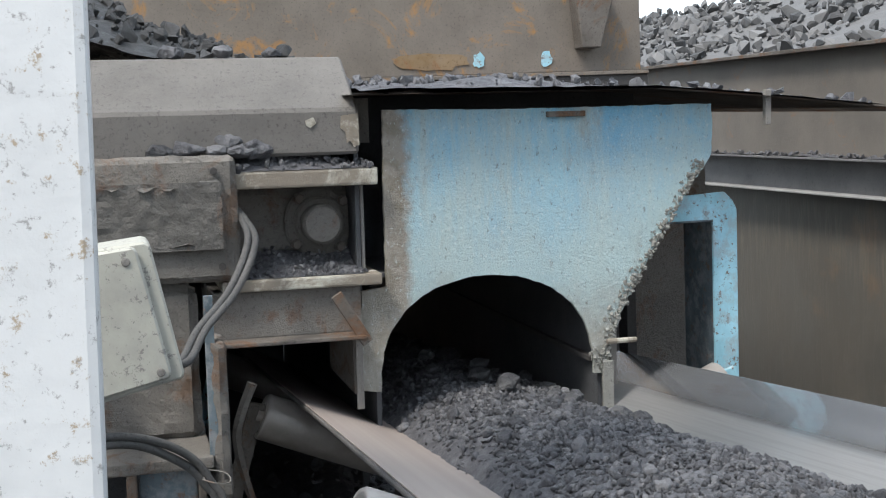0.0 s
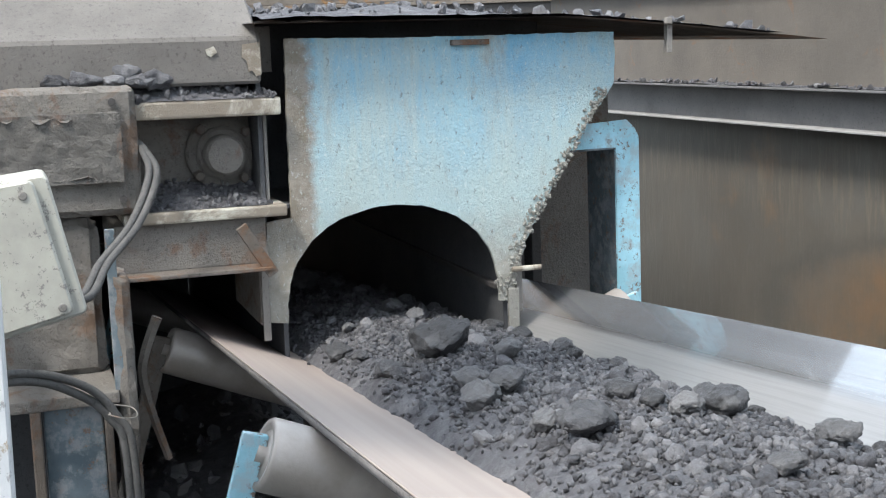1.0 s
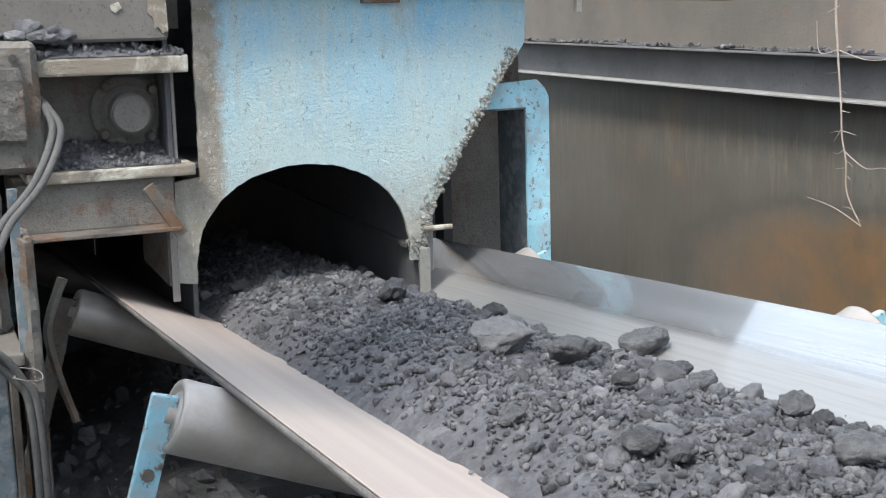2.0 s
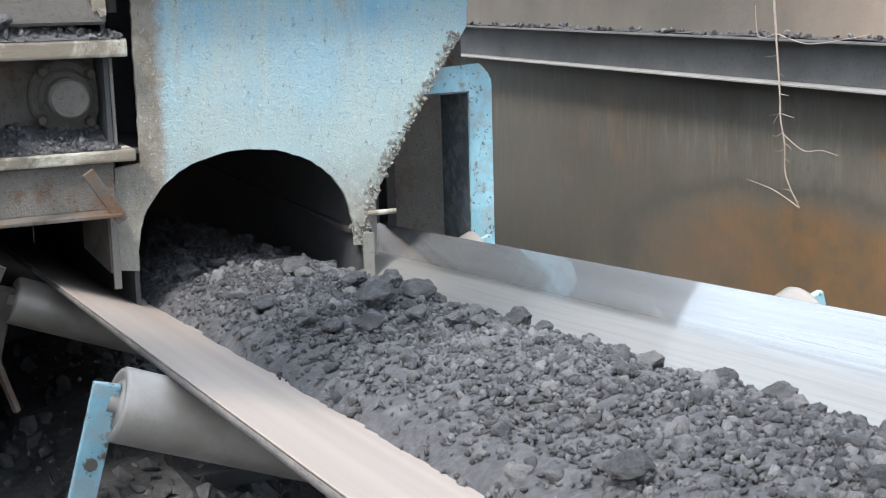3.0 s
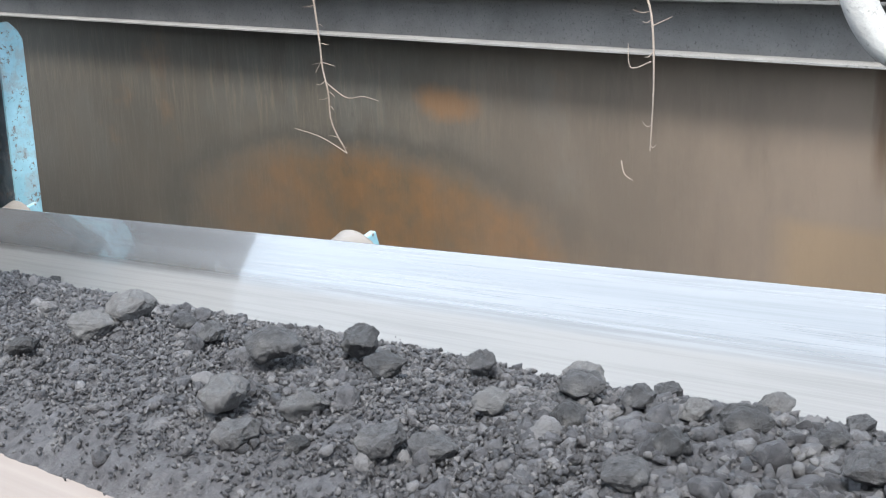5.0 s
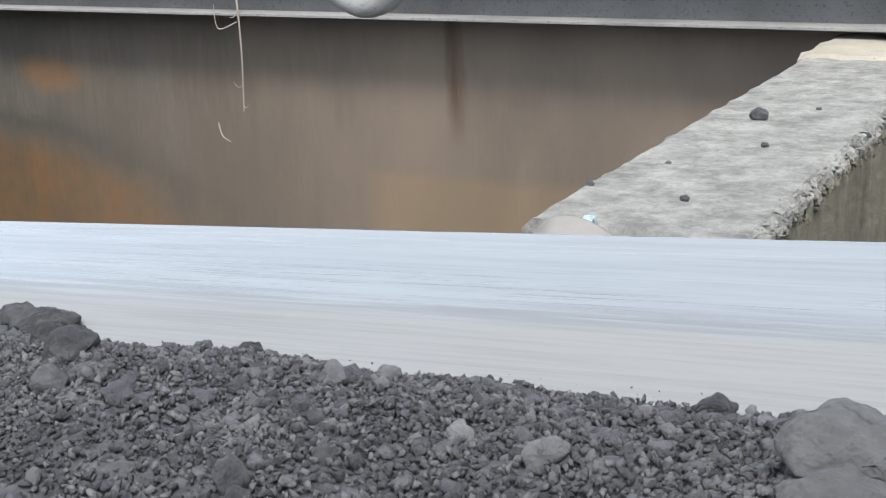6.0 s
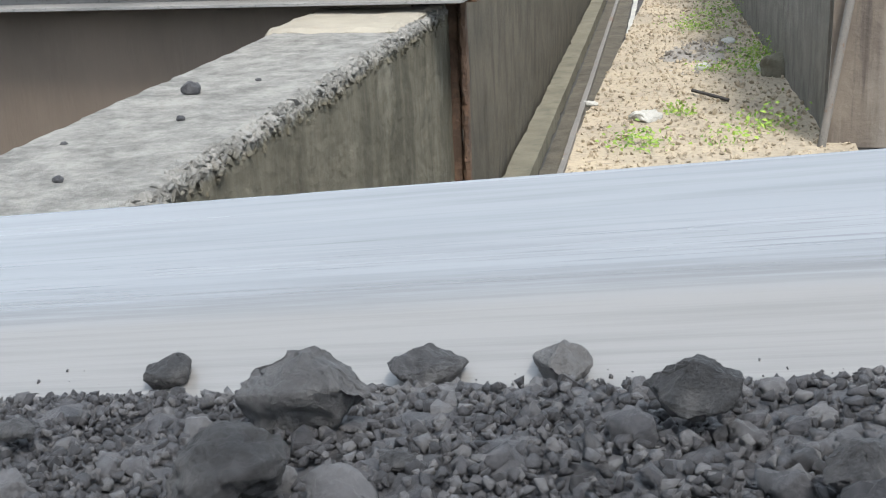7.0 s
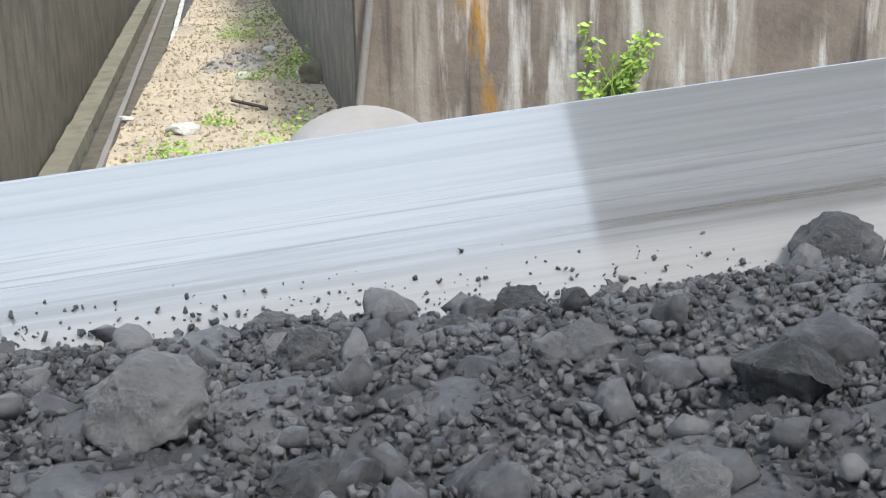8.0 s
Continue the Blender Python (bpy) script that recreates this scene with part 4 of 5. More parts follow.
    part("side_closure", box(-4.2, -3.5, 0.06, 0.08, 0.0, 1.5, 0.0), SHADE_STEEL, feeder)
    part("rear_frame", box(-3.5, -2.97, -1.3, 0.1, 0, 1.53, 0.004), SHADE_STEEL, feeder)

    def shelf(x, y):
        return 1.503 + 0.035 * min(1, max(0, (0.475 - y) / 0.12)) * min(1, max(0, (-2.605 - x) / 0.05)) * (0.8 + 0.4 * noise.noise(Vector((x * 9, y * 9, 0))))

    stand(tagged(heap("ledge_coal", -2.9, -2.6, 0.1, 0.476, shelf, 0.012, COAL, RNG, 700, (0.006, 0.022)), "coal crumbs heaped on the feeder ledge", "coal", kind="stuff"))
    for k, (x, y, s) in enumerate(((-2.66, 0.17, 0.11), (-2.64, 0.1, 0.08), (-2.63, 0.23, 0.07), (-2.615, 0.2, 0.05), (-2.62, 0.04, 0.055), (-2.66, 0.31, 0.045), (-2.63, 0.155, 0.06))):
        ob = new("coal_lump", rock_mesh("ledge_lump", 80 + k, COAL, 0.62, 1.25, s))
        ob.matrix_basis = pose(x, y, 1.533 + s * 0.2, 0, 0, 90 + 10 * k)
        stand(tagged(ob, "flat grey coal lump lying on the feeder ledge", "coal lump", "lumps on the ledge"))

    def low(x, y):
        return 1.287 + 0.05 * min(1, max(0, (-2.63 - x) / 0.12)) * (0.8 + 0.5 * noise.noise(Vector((x * 12, y * 12, 4))))

    stand(tagged(heap("bearing_dust", -2.757, -2.605, 0.19, 0.45, low, 0.01, COAL, RNG, 400, (0.004, 0.016)), "coal dust drifted below the shaft bearing", "coal dust", kind="stuff"))

    def top(x, y):
        return 1.735 + max(-0.01, 0.26 - 0.42 * math.hypot((x + 3.5) * 0.75, y + 0.28)) + 0.02 * noise.noise(Vector((x * 8, y * 8, 0)))

    stand(tagged(heap("cover_coal", -4.1, -2.83, -0.9, 0.43, top, 0.02, COAL_DARK, RNG, 1200, (0.01, 0.05)), "dark coal heaped on top of the feeder", "coal", kind="stuff"))
    for k, (x, y, s) in enumerate(((-2.83, 0.19, 0.05), (-2.84, 0.3, 0.04), (-2.82, 0.08, 0.05))):
        ob = new("coal_lump", rock_mesh("cover_lump", 90 + k, COAL, 0.7, 1.2, s))
        ob.matrix_basis = pose(x, y, 1.735 + s * 0.27, 0, 0, 40 * k)
        stand(tagged(ob, "grey coal lump lying on the feeder cover", "coal lump", "lumps on the cover"))


build_feeder()


def build_junction_box():
    jb = thing("junction_box", (0, 0.028, -0.004), "cream enamel electrical junction box, tilted and dusty", "junction box")
    out = [(-0.3, 1.425), (-0.047, 1.452), (-0.038, 1.446), (0.004, 1.232), (0.0, 1.224), (-0.3, 1.155)]
    part("body", prism(out, -2.13, -2.008, "x", 0.004), BOX_CREAM, jb)
    out2 = [(-0.3, 1.418), (-0.066, 1.446), (-0.06, 1.44), (-0.017, 1.238), (-0.022, 1.228), (-0.3, 1.166)]
    part("lid", prism(out2, -2.008, -1.994, "x", 0.004), BOX_CREAM, jb)
    for y, z in ((-0.078, 1.422), (-0.034, 1.24)):
        screw = part("screw", lathe([(0.007, 0), (0.007, 0.003), (0.005, 0.004)], 14, pose(-1.995, y, z, 0, 90)), STEEL_GREY, jb)
    part("back_bracket", box(-2.6, -2.12, -0.26, -0.2, 1.2, 1.3, 0.004), STEEL_DARK, jb)


build_junction_box()


def build_cables():
    for k, o in enumerate((0.0, 0.016)):
        bm = tube([(-2.1, -0.05 + o, 1.24), (-2.25, 0.03 + o, 1.2), (-2.38, 0.08 + o, 1.24), (-2.46, 0.15 + o, 1.3), (-2.52, 0.198 + o, 1.385), (-2.57, 0.196 + o * 0.4, 1.43), (-2.66, 0.19, 1.45)], 0.0075)
        tagged(mesh_object("power_cable", bm, CABLE, smooth=True), "dusty grey cable curving from the junction box", "cable", "cables by the feeder")
    for k, o in enumerate((0.0, 0.014)):
        bm = tube([(-2.2, -0.25, 1.06 + o), (-2.3, -0.08, 1.05 + o), (-2.38, 0.02 + o, 0.99 + o), (-2.4, 0.075 + o, 0.93), (-2.4, 0.1 + o, 0.84), (-2.4, 0.095 + o, 0.4), (-2.4, 0.09 + o, 0.006)], 0.0085)
        tagged(mesh_object("power_cable", bm, CABLE, smooth=True), "dusty grey cable hanging down the column", "cable", "cables by the feeder")
    bm = tube([(-2.375, 0.07, 0.945), (-2.37, 0.1, 0.935), (-2.39, 0.125, 0.93), (-2.42, 0.12, 0.94), (-2.42, 0.08, 0.95), (-2.38, 0.075, 0.94)], 0.0014, 6)
    tagged(mesh_object("tie_wire", bm, STEEL_GREY, smooth=True), "thin pale tie wire round the cables", "wire")


build_cables()


def build_white_column():
    col = thing("white_column", (0, 0.01, 0), "white-painted steel column speckled with rust", "column")
    col.rotation_euler = (radians(-1.5), 0, 0)
    part("shaft", box(-1.4, -1.2, -0.75, -0.133, 0.02, 3.6, 0.012), WHITE, col)
    part("base_plate", box(-1.46, -1.14, -0.8, -0.08, 0, 0.02, 0.003), STEEL_RUST, col)


build_white_column()


# ---- concrete wall, column and alley ----
def build_concrete():
    bm = box(-0.315, -0.038, 1.425, 3.295, 0, 0.72, 0.0)
    for v in bm.verts:
        v.co.x -= 0.023 * (v.co.y - 2)
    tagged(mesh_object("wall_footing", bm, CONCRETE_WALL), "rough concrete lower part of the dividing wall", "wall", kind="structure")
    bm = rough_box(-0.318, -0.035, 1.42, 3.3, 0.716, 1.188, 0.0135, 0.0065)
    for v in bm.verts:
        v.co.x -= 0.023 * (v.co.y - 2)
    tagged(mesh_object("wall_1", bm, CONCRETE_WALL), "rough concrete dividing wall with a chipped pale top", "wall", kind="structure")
    rng = np.random.default_rng(77)
    ys = rng.uniform(1.45, 3.2, 1500)
    spread = rng.normal(0, 0.009, 1500)
    px = -0.037 - 0.023 * (ys - 2) + np.minimum(spread, 0.004) - 0.004
    pz = 1.186 - np.maximum(spread, 0) * 1.6 - 0.004
    chips = scatter(np.stack([px, ys, pz], 1), 0.006 + 0.016 * rng.random(1500) ** 2, CHIPS, rng)
    tagged(array_object("broken_edge", [chips], CONCRETE_WALL), "crumbling broken edge of the concrete wall", "rubble", kind="stuff")
    # thin slab that paints the sunlit end of the wall top
    bm = rough_box(-0.346, -0.06, 2.74, 3.32, 1.17, 1.196, 0.02, 0.006)
    tagged(mesh_object("wall_coping", bm, SUNLIT_CONCRETE), "thin slab coloured as the sunlit end of the wall's top", "coping", kind="structure")
    col = thing("rusty_column", (0, 0, 0), "flaking rusty steel channel column by the concrete wall", "column")
    part("web", rough_box(-0.085, -0.03, 3.225, 3.245, 0, 1.35, 0.012, 0.006), RUST_FLAKE, col)
    part("flange", rough_box(-0.1, -0.08, 3.2, 3.255, 0, 1.35, 0.012, 0.006), RUST_FLAKE, col)
    part("flange", rough_box(-0.038, -0.022, 3.2, 3.255, 0, 1.35, 0.012, 0.006), RUST_FLAKE, col)
    part("cap_plate", box(-0.13, 0.03, 3.1, 3.3, 1.204, 1.21, 0.002), STEEL_RUST, col)
    bm = tube([(-0.1, 3.19, 0.95), (-0.095, 3.185, 0.85), (-0.075, 3.18, 0.79)], 0.004, 6)
    part("loose_wire", bm, CREAM, col)
    # stones on the wall
    for k, (x, y, s) in enumerate(((-0.22, 2.1, 0.03), (-0.15, 1.9, 0.013), (-0.29, 1.6, 0.013), (-0.15, 1.57, 0.013), (-0.24, 1.75, 0.01), (-0.15, 2.2, 0.01))):
        ob = new("coal_lump", rock_mesh("wall_lump", 40 + k, COAL, 0.8, 1.1, s))
        ob.matrix_basis = pose(x, y, 1.187 + s * 0.3, 0, 0, 50 * k)
        tagged(ob, "small dark coal lump lying on the concrete wall", "coal lump", "lumps on the wall")


build_concrete()


def build_alley():
    lean = -0.04

    def strip(name, x0, x1, z0, z1, mat, label, cat, amount=0.006, step=0.12, y0=3.35, y1=15.0):
        bm = rough_box(x0, x1, y0, y1, z0, z1, step, amount)
        for v in bm.verts:
            v.co.x += lean * (v.co.y - 6.33)
        return tagged(mesh_object(name, bm, mat), label, cat, kind="structure")

    strip("wall_2", -0.75, -0.44, 0, 1.35, CONCRETE_DARK, "dark stained concrete retaining wall", "wall", 0.01, 0.25)
    strip("curb", -0.436, -0.3, 0, 0.1, CONCRETE_SIDE, "rough concrete kerb at the wall's foot", "kerb")
    strip("gutter", -0.3, -0.03, 0, 0.02, CONCRETE_DARK, "dark concrete gutter strip beside the kerb", "gutter")
    strip("pipe_rail", -0.2, -0.165, 0.02, 0.055, STEEL_GREY, "grey steel bar lying along the gutter", "rail", 0.002)
    strip("gravel_edge", -0.028, 0.03, 0, 0.03, CONCRETE_TOP, "pale concrete edging of the gravel", "edging")

    def g(x, y):
        return 0.034 + 0.02 * noise.noise(Vector((x * 3, y * 3, 0)))

    tagged(heap("gravel", -0.2, 1.25, 3.4, 15.5, g, 0.05, GRAVEL, RNG, 9000, (0.008, 0.034)), "sunlit dry pale gravel with dark patches", "gravel", kind="stuff")
    tagged(heap("dark_grit", 0.0, 0.75, 8.6, 11.2, lambda x, y: 0.035 + 0.05 * noise.noise(Vector((x * 4, y * 2, 3))) - 0.12 * math.hypot((x - 0.38) / 0.4, (y - 9.9) / 1.4) ** 2 + 0.02, 0.05, GRIT, RNG, 500, (0.02, 0.05)), "grey grit patch on the gravel", "grit", kind="stuff")
    # side wall and the streaked wall beyond the pipe
    bm = rough_box(0, 0.25, 0, 8.6, 0, 1.5, 0.3, 0.01)
    for v in bm.verts:
        v.co = Matrix.Rotation(radians(4.0), 3, "Z") @ v.co + Vector((1.1, 7.2, 0))
    tagged(mesh_object("wall_3", bm, GREY_WALL), "grey concrete side wall of the alley", "wall", kind="structure")
    bm = rough_box(0, 9, 0, 0.25, 0, 1.6, 0.3, 0.01)
    for v in bm.verts:
        v.co = Matrix.Rotation(radians(-4), 3, "Z") @ v.co + Vector((1.1, 6.95, 0))
    tagged(mesh_object("wall_4", bm, STAINED), "old wall streaked with white, black and ochre runs", "wall", kind="structure")
    bm = tube([(1.07, 6.85, 0.0), (1.16, 6.9, 0.6), (1.27, 6.92, 1.3), (1.33, 6.92, 1.62)], 0.022)
    tagged(mesh_object("leaning_pipe", bm, STEEL_GREY, smooth=True), "thin grey pipe leaning against the wall corner", "pipe")
    for k, (x, y, s) in enumerate(((0.97, 9.0, 0.3), (0.9, 9.15, 0.2), (0.15, 7.5, 0.2), (0.45, 9.3, 0.14), (0.62, 10.5, 0.16), (-0.22, 8.0, 0.1))):
        ob = new("stone", rock_mesh("alley_stone", 20 + k, CONCRETE_TOP if k != 0 else CONCRETE_SIDE, 0.5 if k else 0.9, 1.2, s))
        ob.matrix_basis = pose(x, y, 0.02 + s * 0.15, 0, 0, 30 * k)
        tagged(ob, "pale broken stone lying on the gravel", "stone", "stones in the alley")
    bm = tube([(0.4, 8.35, 0.05), (0.5, 8.1, 0.07), (0.62, 8.02, 0.05)], 0.012, 6)
    tagged(mesh_object("stick", bm, STEEL_DARK), "dark broken stick on the gravel", "stick")


build_alley()


def leaves(bm, at, reach, count, size, rnd, up=1.0):
    for _ in range(count):
        d = Vector((rnd.gauss(0, 1), rnd.gauss(0, 1), abs(rnd.gauss(0, up)))) * reach * 0.5
        p = Vector(at) + d
        a = Vector((rnd.gauss(0, 1), rnd.gauss(0, 1), rnd.gauss(0, 0.5))).normalized()
        b = a.orthogonal().normalized()
        s = size * rnd.uniform(0.6, 1.3)
        q = [bm.verts.new(p + a * u * s + b * w * s + Vector((0, 0, h * s))) for u, w, h in ((0, 0, 0), (0.45, 0.28, 0.08), (1, 0, -0.1), (0.45, -0.28, 0.08))]
        bm.faces.new(q[:3]), bm.faces.new((q[0], q[2], q[3]))


def build_weeds():
    rnd = random.Random(3)
    spots = ((0.4, 11.3, 0.5, 260), (0.82, 9.8, 0.45, 260), (0.8, 9.2, 0.4, 200), (0.16, 6.85, 0.3, 150), (0.8, 7.3, 0.4, 150), (0.33, 7.7, 0.25, 90), (0.6, 12.2, 0.6, 220), (0.55, 9.2, 0.3, 80), (0.6, 6.9, 0.3, 90))
    for x, y, r, n in spots:
        bm = bmesh.new()
        leaves(bm, (x, y, 0.03), r * 0.5, int(n * 1.3), 0.026, rnd, 0.6)
        tagged(mesh_object("weed", bm, LEAF), "low bright green weed tuft in the gravel", "weed", "weeds in the alley", "stuff")
    fern = thing("fern", (2.4, 6.8, 0), "small bright green fern growing at the wall's foot", "plant")
    for k in range(7):
        bm = bmesh.new()
        top = Vector((rnd.uniform(-0.22, 0.2), rnd.uniform(-0.15, 0.05), rnd.uniform(0.35, 0.62)))
        for j in range(14):
            p = top * ((j + 3) / 16)
            leaves(bm, (p.x, p.y, p.z), 0.05, 7, 0.042, rnd, 0.3)
        part("frond", bm, LEAF, fern)["kind"] = "stuff"
    stem = bmesh.new()
    for k in range(5):
        tube([(0, 0, 0), (rnd.uniform(-0.1, 0.1), -0.05, 0.25), (rnd.uniform(-0.2, 0.2), -0.1, 0.5)], 0.006, 5, stem, 0.4)
    part("stem", stem, LEAF, fern)


build_weeds()


# ---- dry roots hanging down the steel wall ----
def build_roots():
    def root(points, twigs, label, shift):
        r = thing("dry_root", (shift, 0, 0), label, "root", "roots on the wall")
        part("main_root", tube(points, 0.005, 6, taper=0.4), STEM, r)
        for t in twigs:
            part("twig", tube(t, 0.0024, 5, taper=0.4), STEM, r)
        rnd = random.Random(len(points))
        for a, b in zip(points[1:], points[2:]):
            for _ in range(2):
                k, way = rnd.random(), rnd.choice((-1, 1))
                p = Vector(a).lerp(Vector(b), k)
                reach = rnd.uniform(0.02, 0.06)
                tip = p + Vector((way * reach, -0.01, rnd.uniform(-0.02, 0.012)))
                part("twig", tube([p, p.lerp(tip, 0.5) + Vector((0, 0, rnd.uniform(-0.01, 0.006))), tip], 0.0018, 4, taper=0.4), STEM, r)

    y = 2.965
    root([(-3.63, 3.02, 1.9), (-3.62, y, 1.6), (-3.605, y, 1.4), (-3.58, y, 1.21), (-3.57, y, 1.1), (-3.546, y, 1.01), (-3.535, y, 0.9), (-3.46, y, 0.794)],
         [[(-3.56, y, 1.05), (-3.45, y, 1.0), (-3.36, y, 1.01), (-3.28, y, 1.0)], [(-3.46, y, 0.794), (-3.6, y, 0.84), (-3.75, y, 0.86)],
          [(-3.6, y, 1.4), (-3.45, y, 1.37), (-3.3, y, 1.385), (-3.15, y, 1.41)], [(-3.61, y, 1.4), (-3.7, y, 1.39), (-3.72, y, 1.5)],
          [(-3.58, y, 1.19), (-3.53, y, 1.185)], [(-3.57, y, 1.12), (-3.5, y, 1.11)], [(-3.57, y, 1.13), (-3.61, y, 1.08)]],
         "pale dry root hanging down over the beam", 0.125)
    root([(-2.2, 3.02, 1.88), (-2.17, y, 1.5), (-2.12, y, 1.33), (-2.11, y, 1.14), (-2.12, y, 0.94)],
         [[(-2.12, y, 1.2), (-2.19, y, 1.18), (-2.2, y, 1.25)], [(-2.222, y, 0.9), (-2.21, y, 0.86), (-2.18, y, 0.845)], [(-2.12, y, 1.3), (-2.05, y, 1.33)]],
         "thin pale dry root hanging over the beam", 0.11)


build_roots()


# ---- coal heap and scrub behind the wall ----
def build_heap():
    def h(x, y):
        return max(0, 2.5 - 0.42 * abs(y - 5.2) - 0.2 * max(0, x + 2.5)) + 0.1 * noise.noise(Vector((x * 1.5, y * 1.5, 0)))

    tagged(heap("coal_stockpile", -13, -0.9, 3.2, 9.0, h, 0.12, rubble_material(), RNG, 9000, (0.035, 0.13)), "grey coal and rubble stockpile behind the steel wall", "stockpile", kind="stuff")
    rnd = random.Random(9)
    for x, y, z in ((-4.6, 4.0, 2.05), (-4.0, 4.3, 2.1), (-5.2, 4.6, 2.3), (-3.4, 4.2, 1.95)):
        bm = bmesh.new()
        for k in range(6):
            tube([(x, y, z - 0.2), (x + rnd.uniform(-0.2, 0.2), y, z + 0.1), (x + rnd.uniform(-0.4, 0.4), y, z + 0.4)], 0.008, 5, bm, 0.4)
        leaves(bm, (x, y, z), 0.5, 260, 0.07, rnd, 0.6)
        tagged(mesh_object("scrub", bm, LEAF), "yellow-green scrub bush on the stockpile", "bush", "scrub on the heap")


build_heap()


# ---- hanging hose loop ----
def build_hose():
    bm = tube([(-0.95, 3.06, 1.9), (-0.93, 2.95, 1.95), (-0.9, 2.5, 1.94), (-0.865, 1.92, 1.74), (-0.845, 1.78, 1.62), (-0.82, 1.75, 1.5), (-0.78, 1.75, 1.43), (-0.727, 1.75, 1.405), (-0.675, 1.75, 1.43), (-0.635, 1.75, 1.5), (-0.61, 1.78, 1.62), (-0.59, 1.92, 1.74), (-0.555, 2.5, 1.94), (-0.53, 2.95, 1.95), (-0.52, 3.06, 1.9)], 0.027, 16)
    tagged(mesh_object("hanging_hose", bm, PALE_PIPE, smooth=True), "pale grey hose slung in a loop from the steel wall", "hose")


build_hose()


def build_canopy():
    """The shelter over the conveyor's upper run."""
    shelter = thing("conveyor_shelter", (0, 0, 0), "grey sheet-metal shelter over the upper run of the conveyor", "shelter")
    part("roof", box(1.2, 4.4, 1.3, 3.8, 3.3, 3.33, 0.003), STEEL_GREY, shelter)
    for x in (2.9, 4.3):
        part("tie_beam", box(x - 0.04, x + 0.04, 1.3, 3.8, 3.16, 3.3, 0.004), STEEL_GREY, shelter)
        for y in (1.36, 3.75):
            part("post", box(x - 0.05, x + 0.05, y - 0.05, y + 0.05, 0, 3.16, 0.004), STEEL_GREY, shelter)


build_canopy()


# ---- loose rubble under the conveyor ----
def build_spill():
    def bank(x, y):
        """Dust and crumbs banked up along the feeder's foot."""
        return 0.38 * min(1, max(0, (-0.9 - x) / 0.8)) * min(1, max(0, (0.95 - y) / 0.4)) * min(1, max(0, (y + 0.3) / 0.3))

    def h(x, y):
        return 0.02 + 0.05 * (1 + noise.noise(Vector((x * 2.5, y * 2.5, 0)))) + 0.15 * max(0, 1 - abs(y - 0.85) / 0.7) + bank(x, y)

    tagged(heap("spilled_coal", -5, 1.2, -0.3, 2.2, h, 0.03, SPILL, RNG, 6000, (0.008, 0.06)), "black spilled coal under the conveyor", "coal", kind="stuff")


build_spill()


# ---- the load on the belt ----
def load_far(u):
    """The heap spreads wider towards its tail."""
    return float(np.interp(u, (-13.2, -12.9, -12.4, -9.0), (1.12, 1.1, 1.035, 1.0)))


def load_top(u, y):
    """Height of the coal over the belt's edge line."""
    near, far = 0.52 + 0.012 * noise.noise(Vector((u * 6, 0, 3))), load_far(u) + 0.02 * noise.noise(Vector((u * 5, 0, 9)))
    s = (y - (near + far) / 2) / ((far - near) / 2)
    wob = 0.03 * noise.noise(Vector((u * 2.2, y * 3, 0))) + 0.022 * noise.noise(Vector((u * 8, y * 10, 5)))
    return (float(np.interp(u, (-13.2, -12.5), (0.1, 0.066))) + 0.6 * wob) * max(0.0, 1 - s * s) ** 0.7 - 0.09 - 0.05 * max(0, abs(s) - 0.9)


U0, U1 = -18.0, 0.6
LOAD_NEAR, LOAD_FAR = 0.49, 1.2


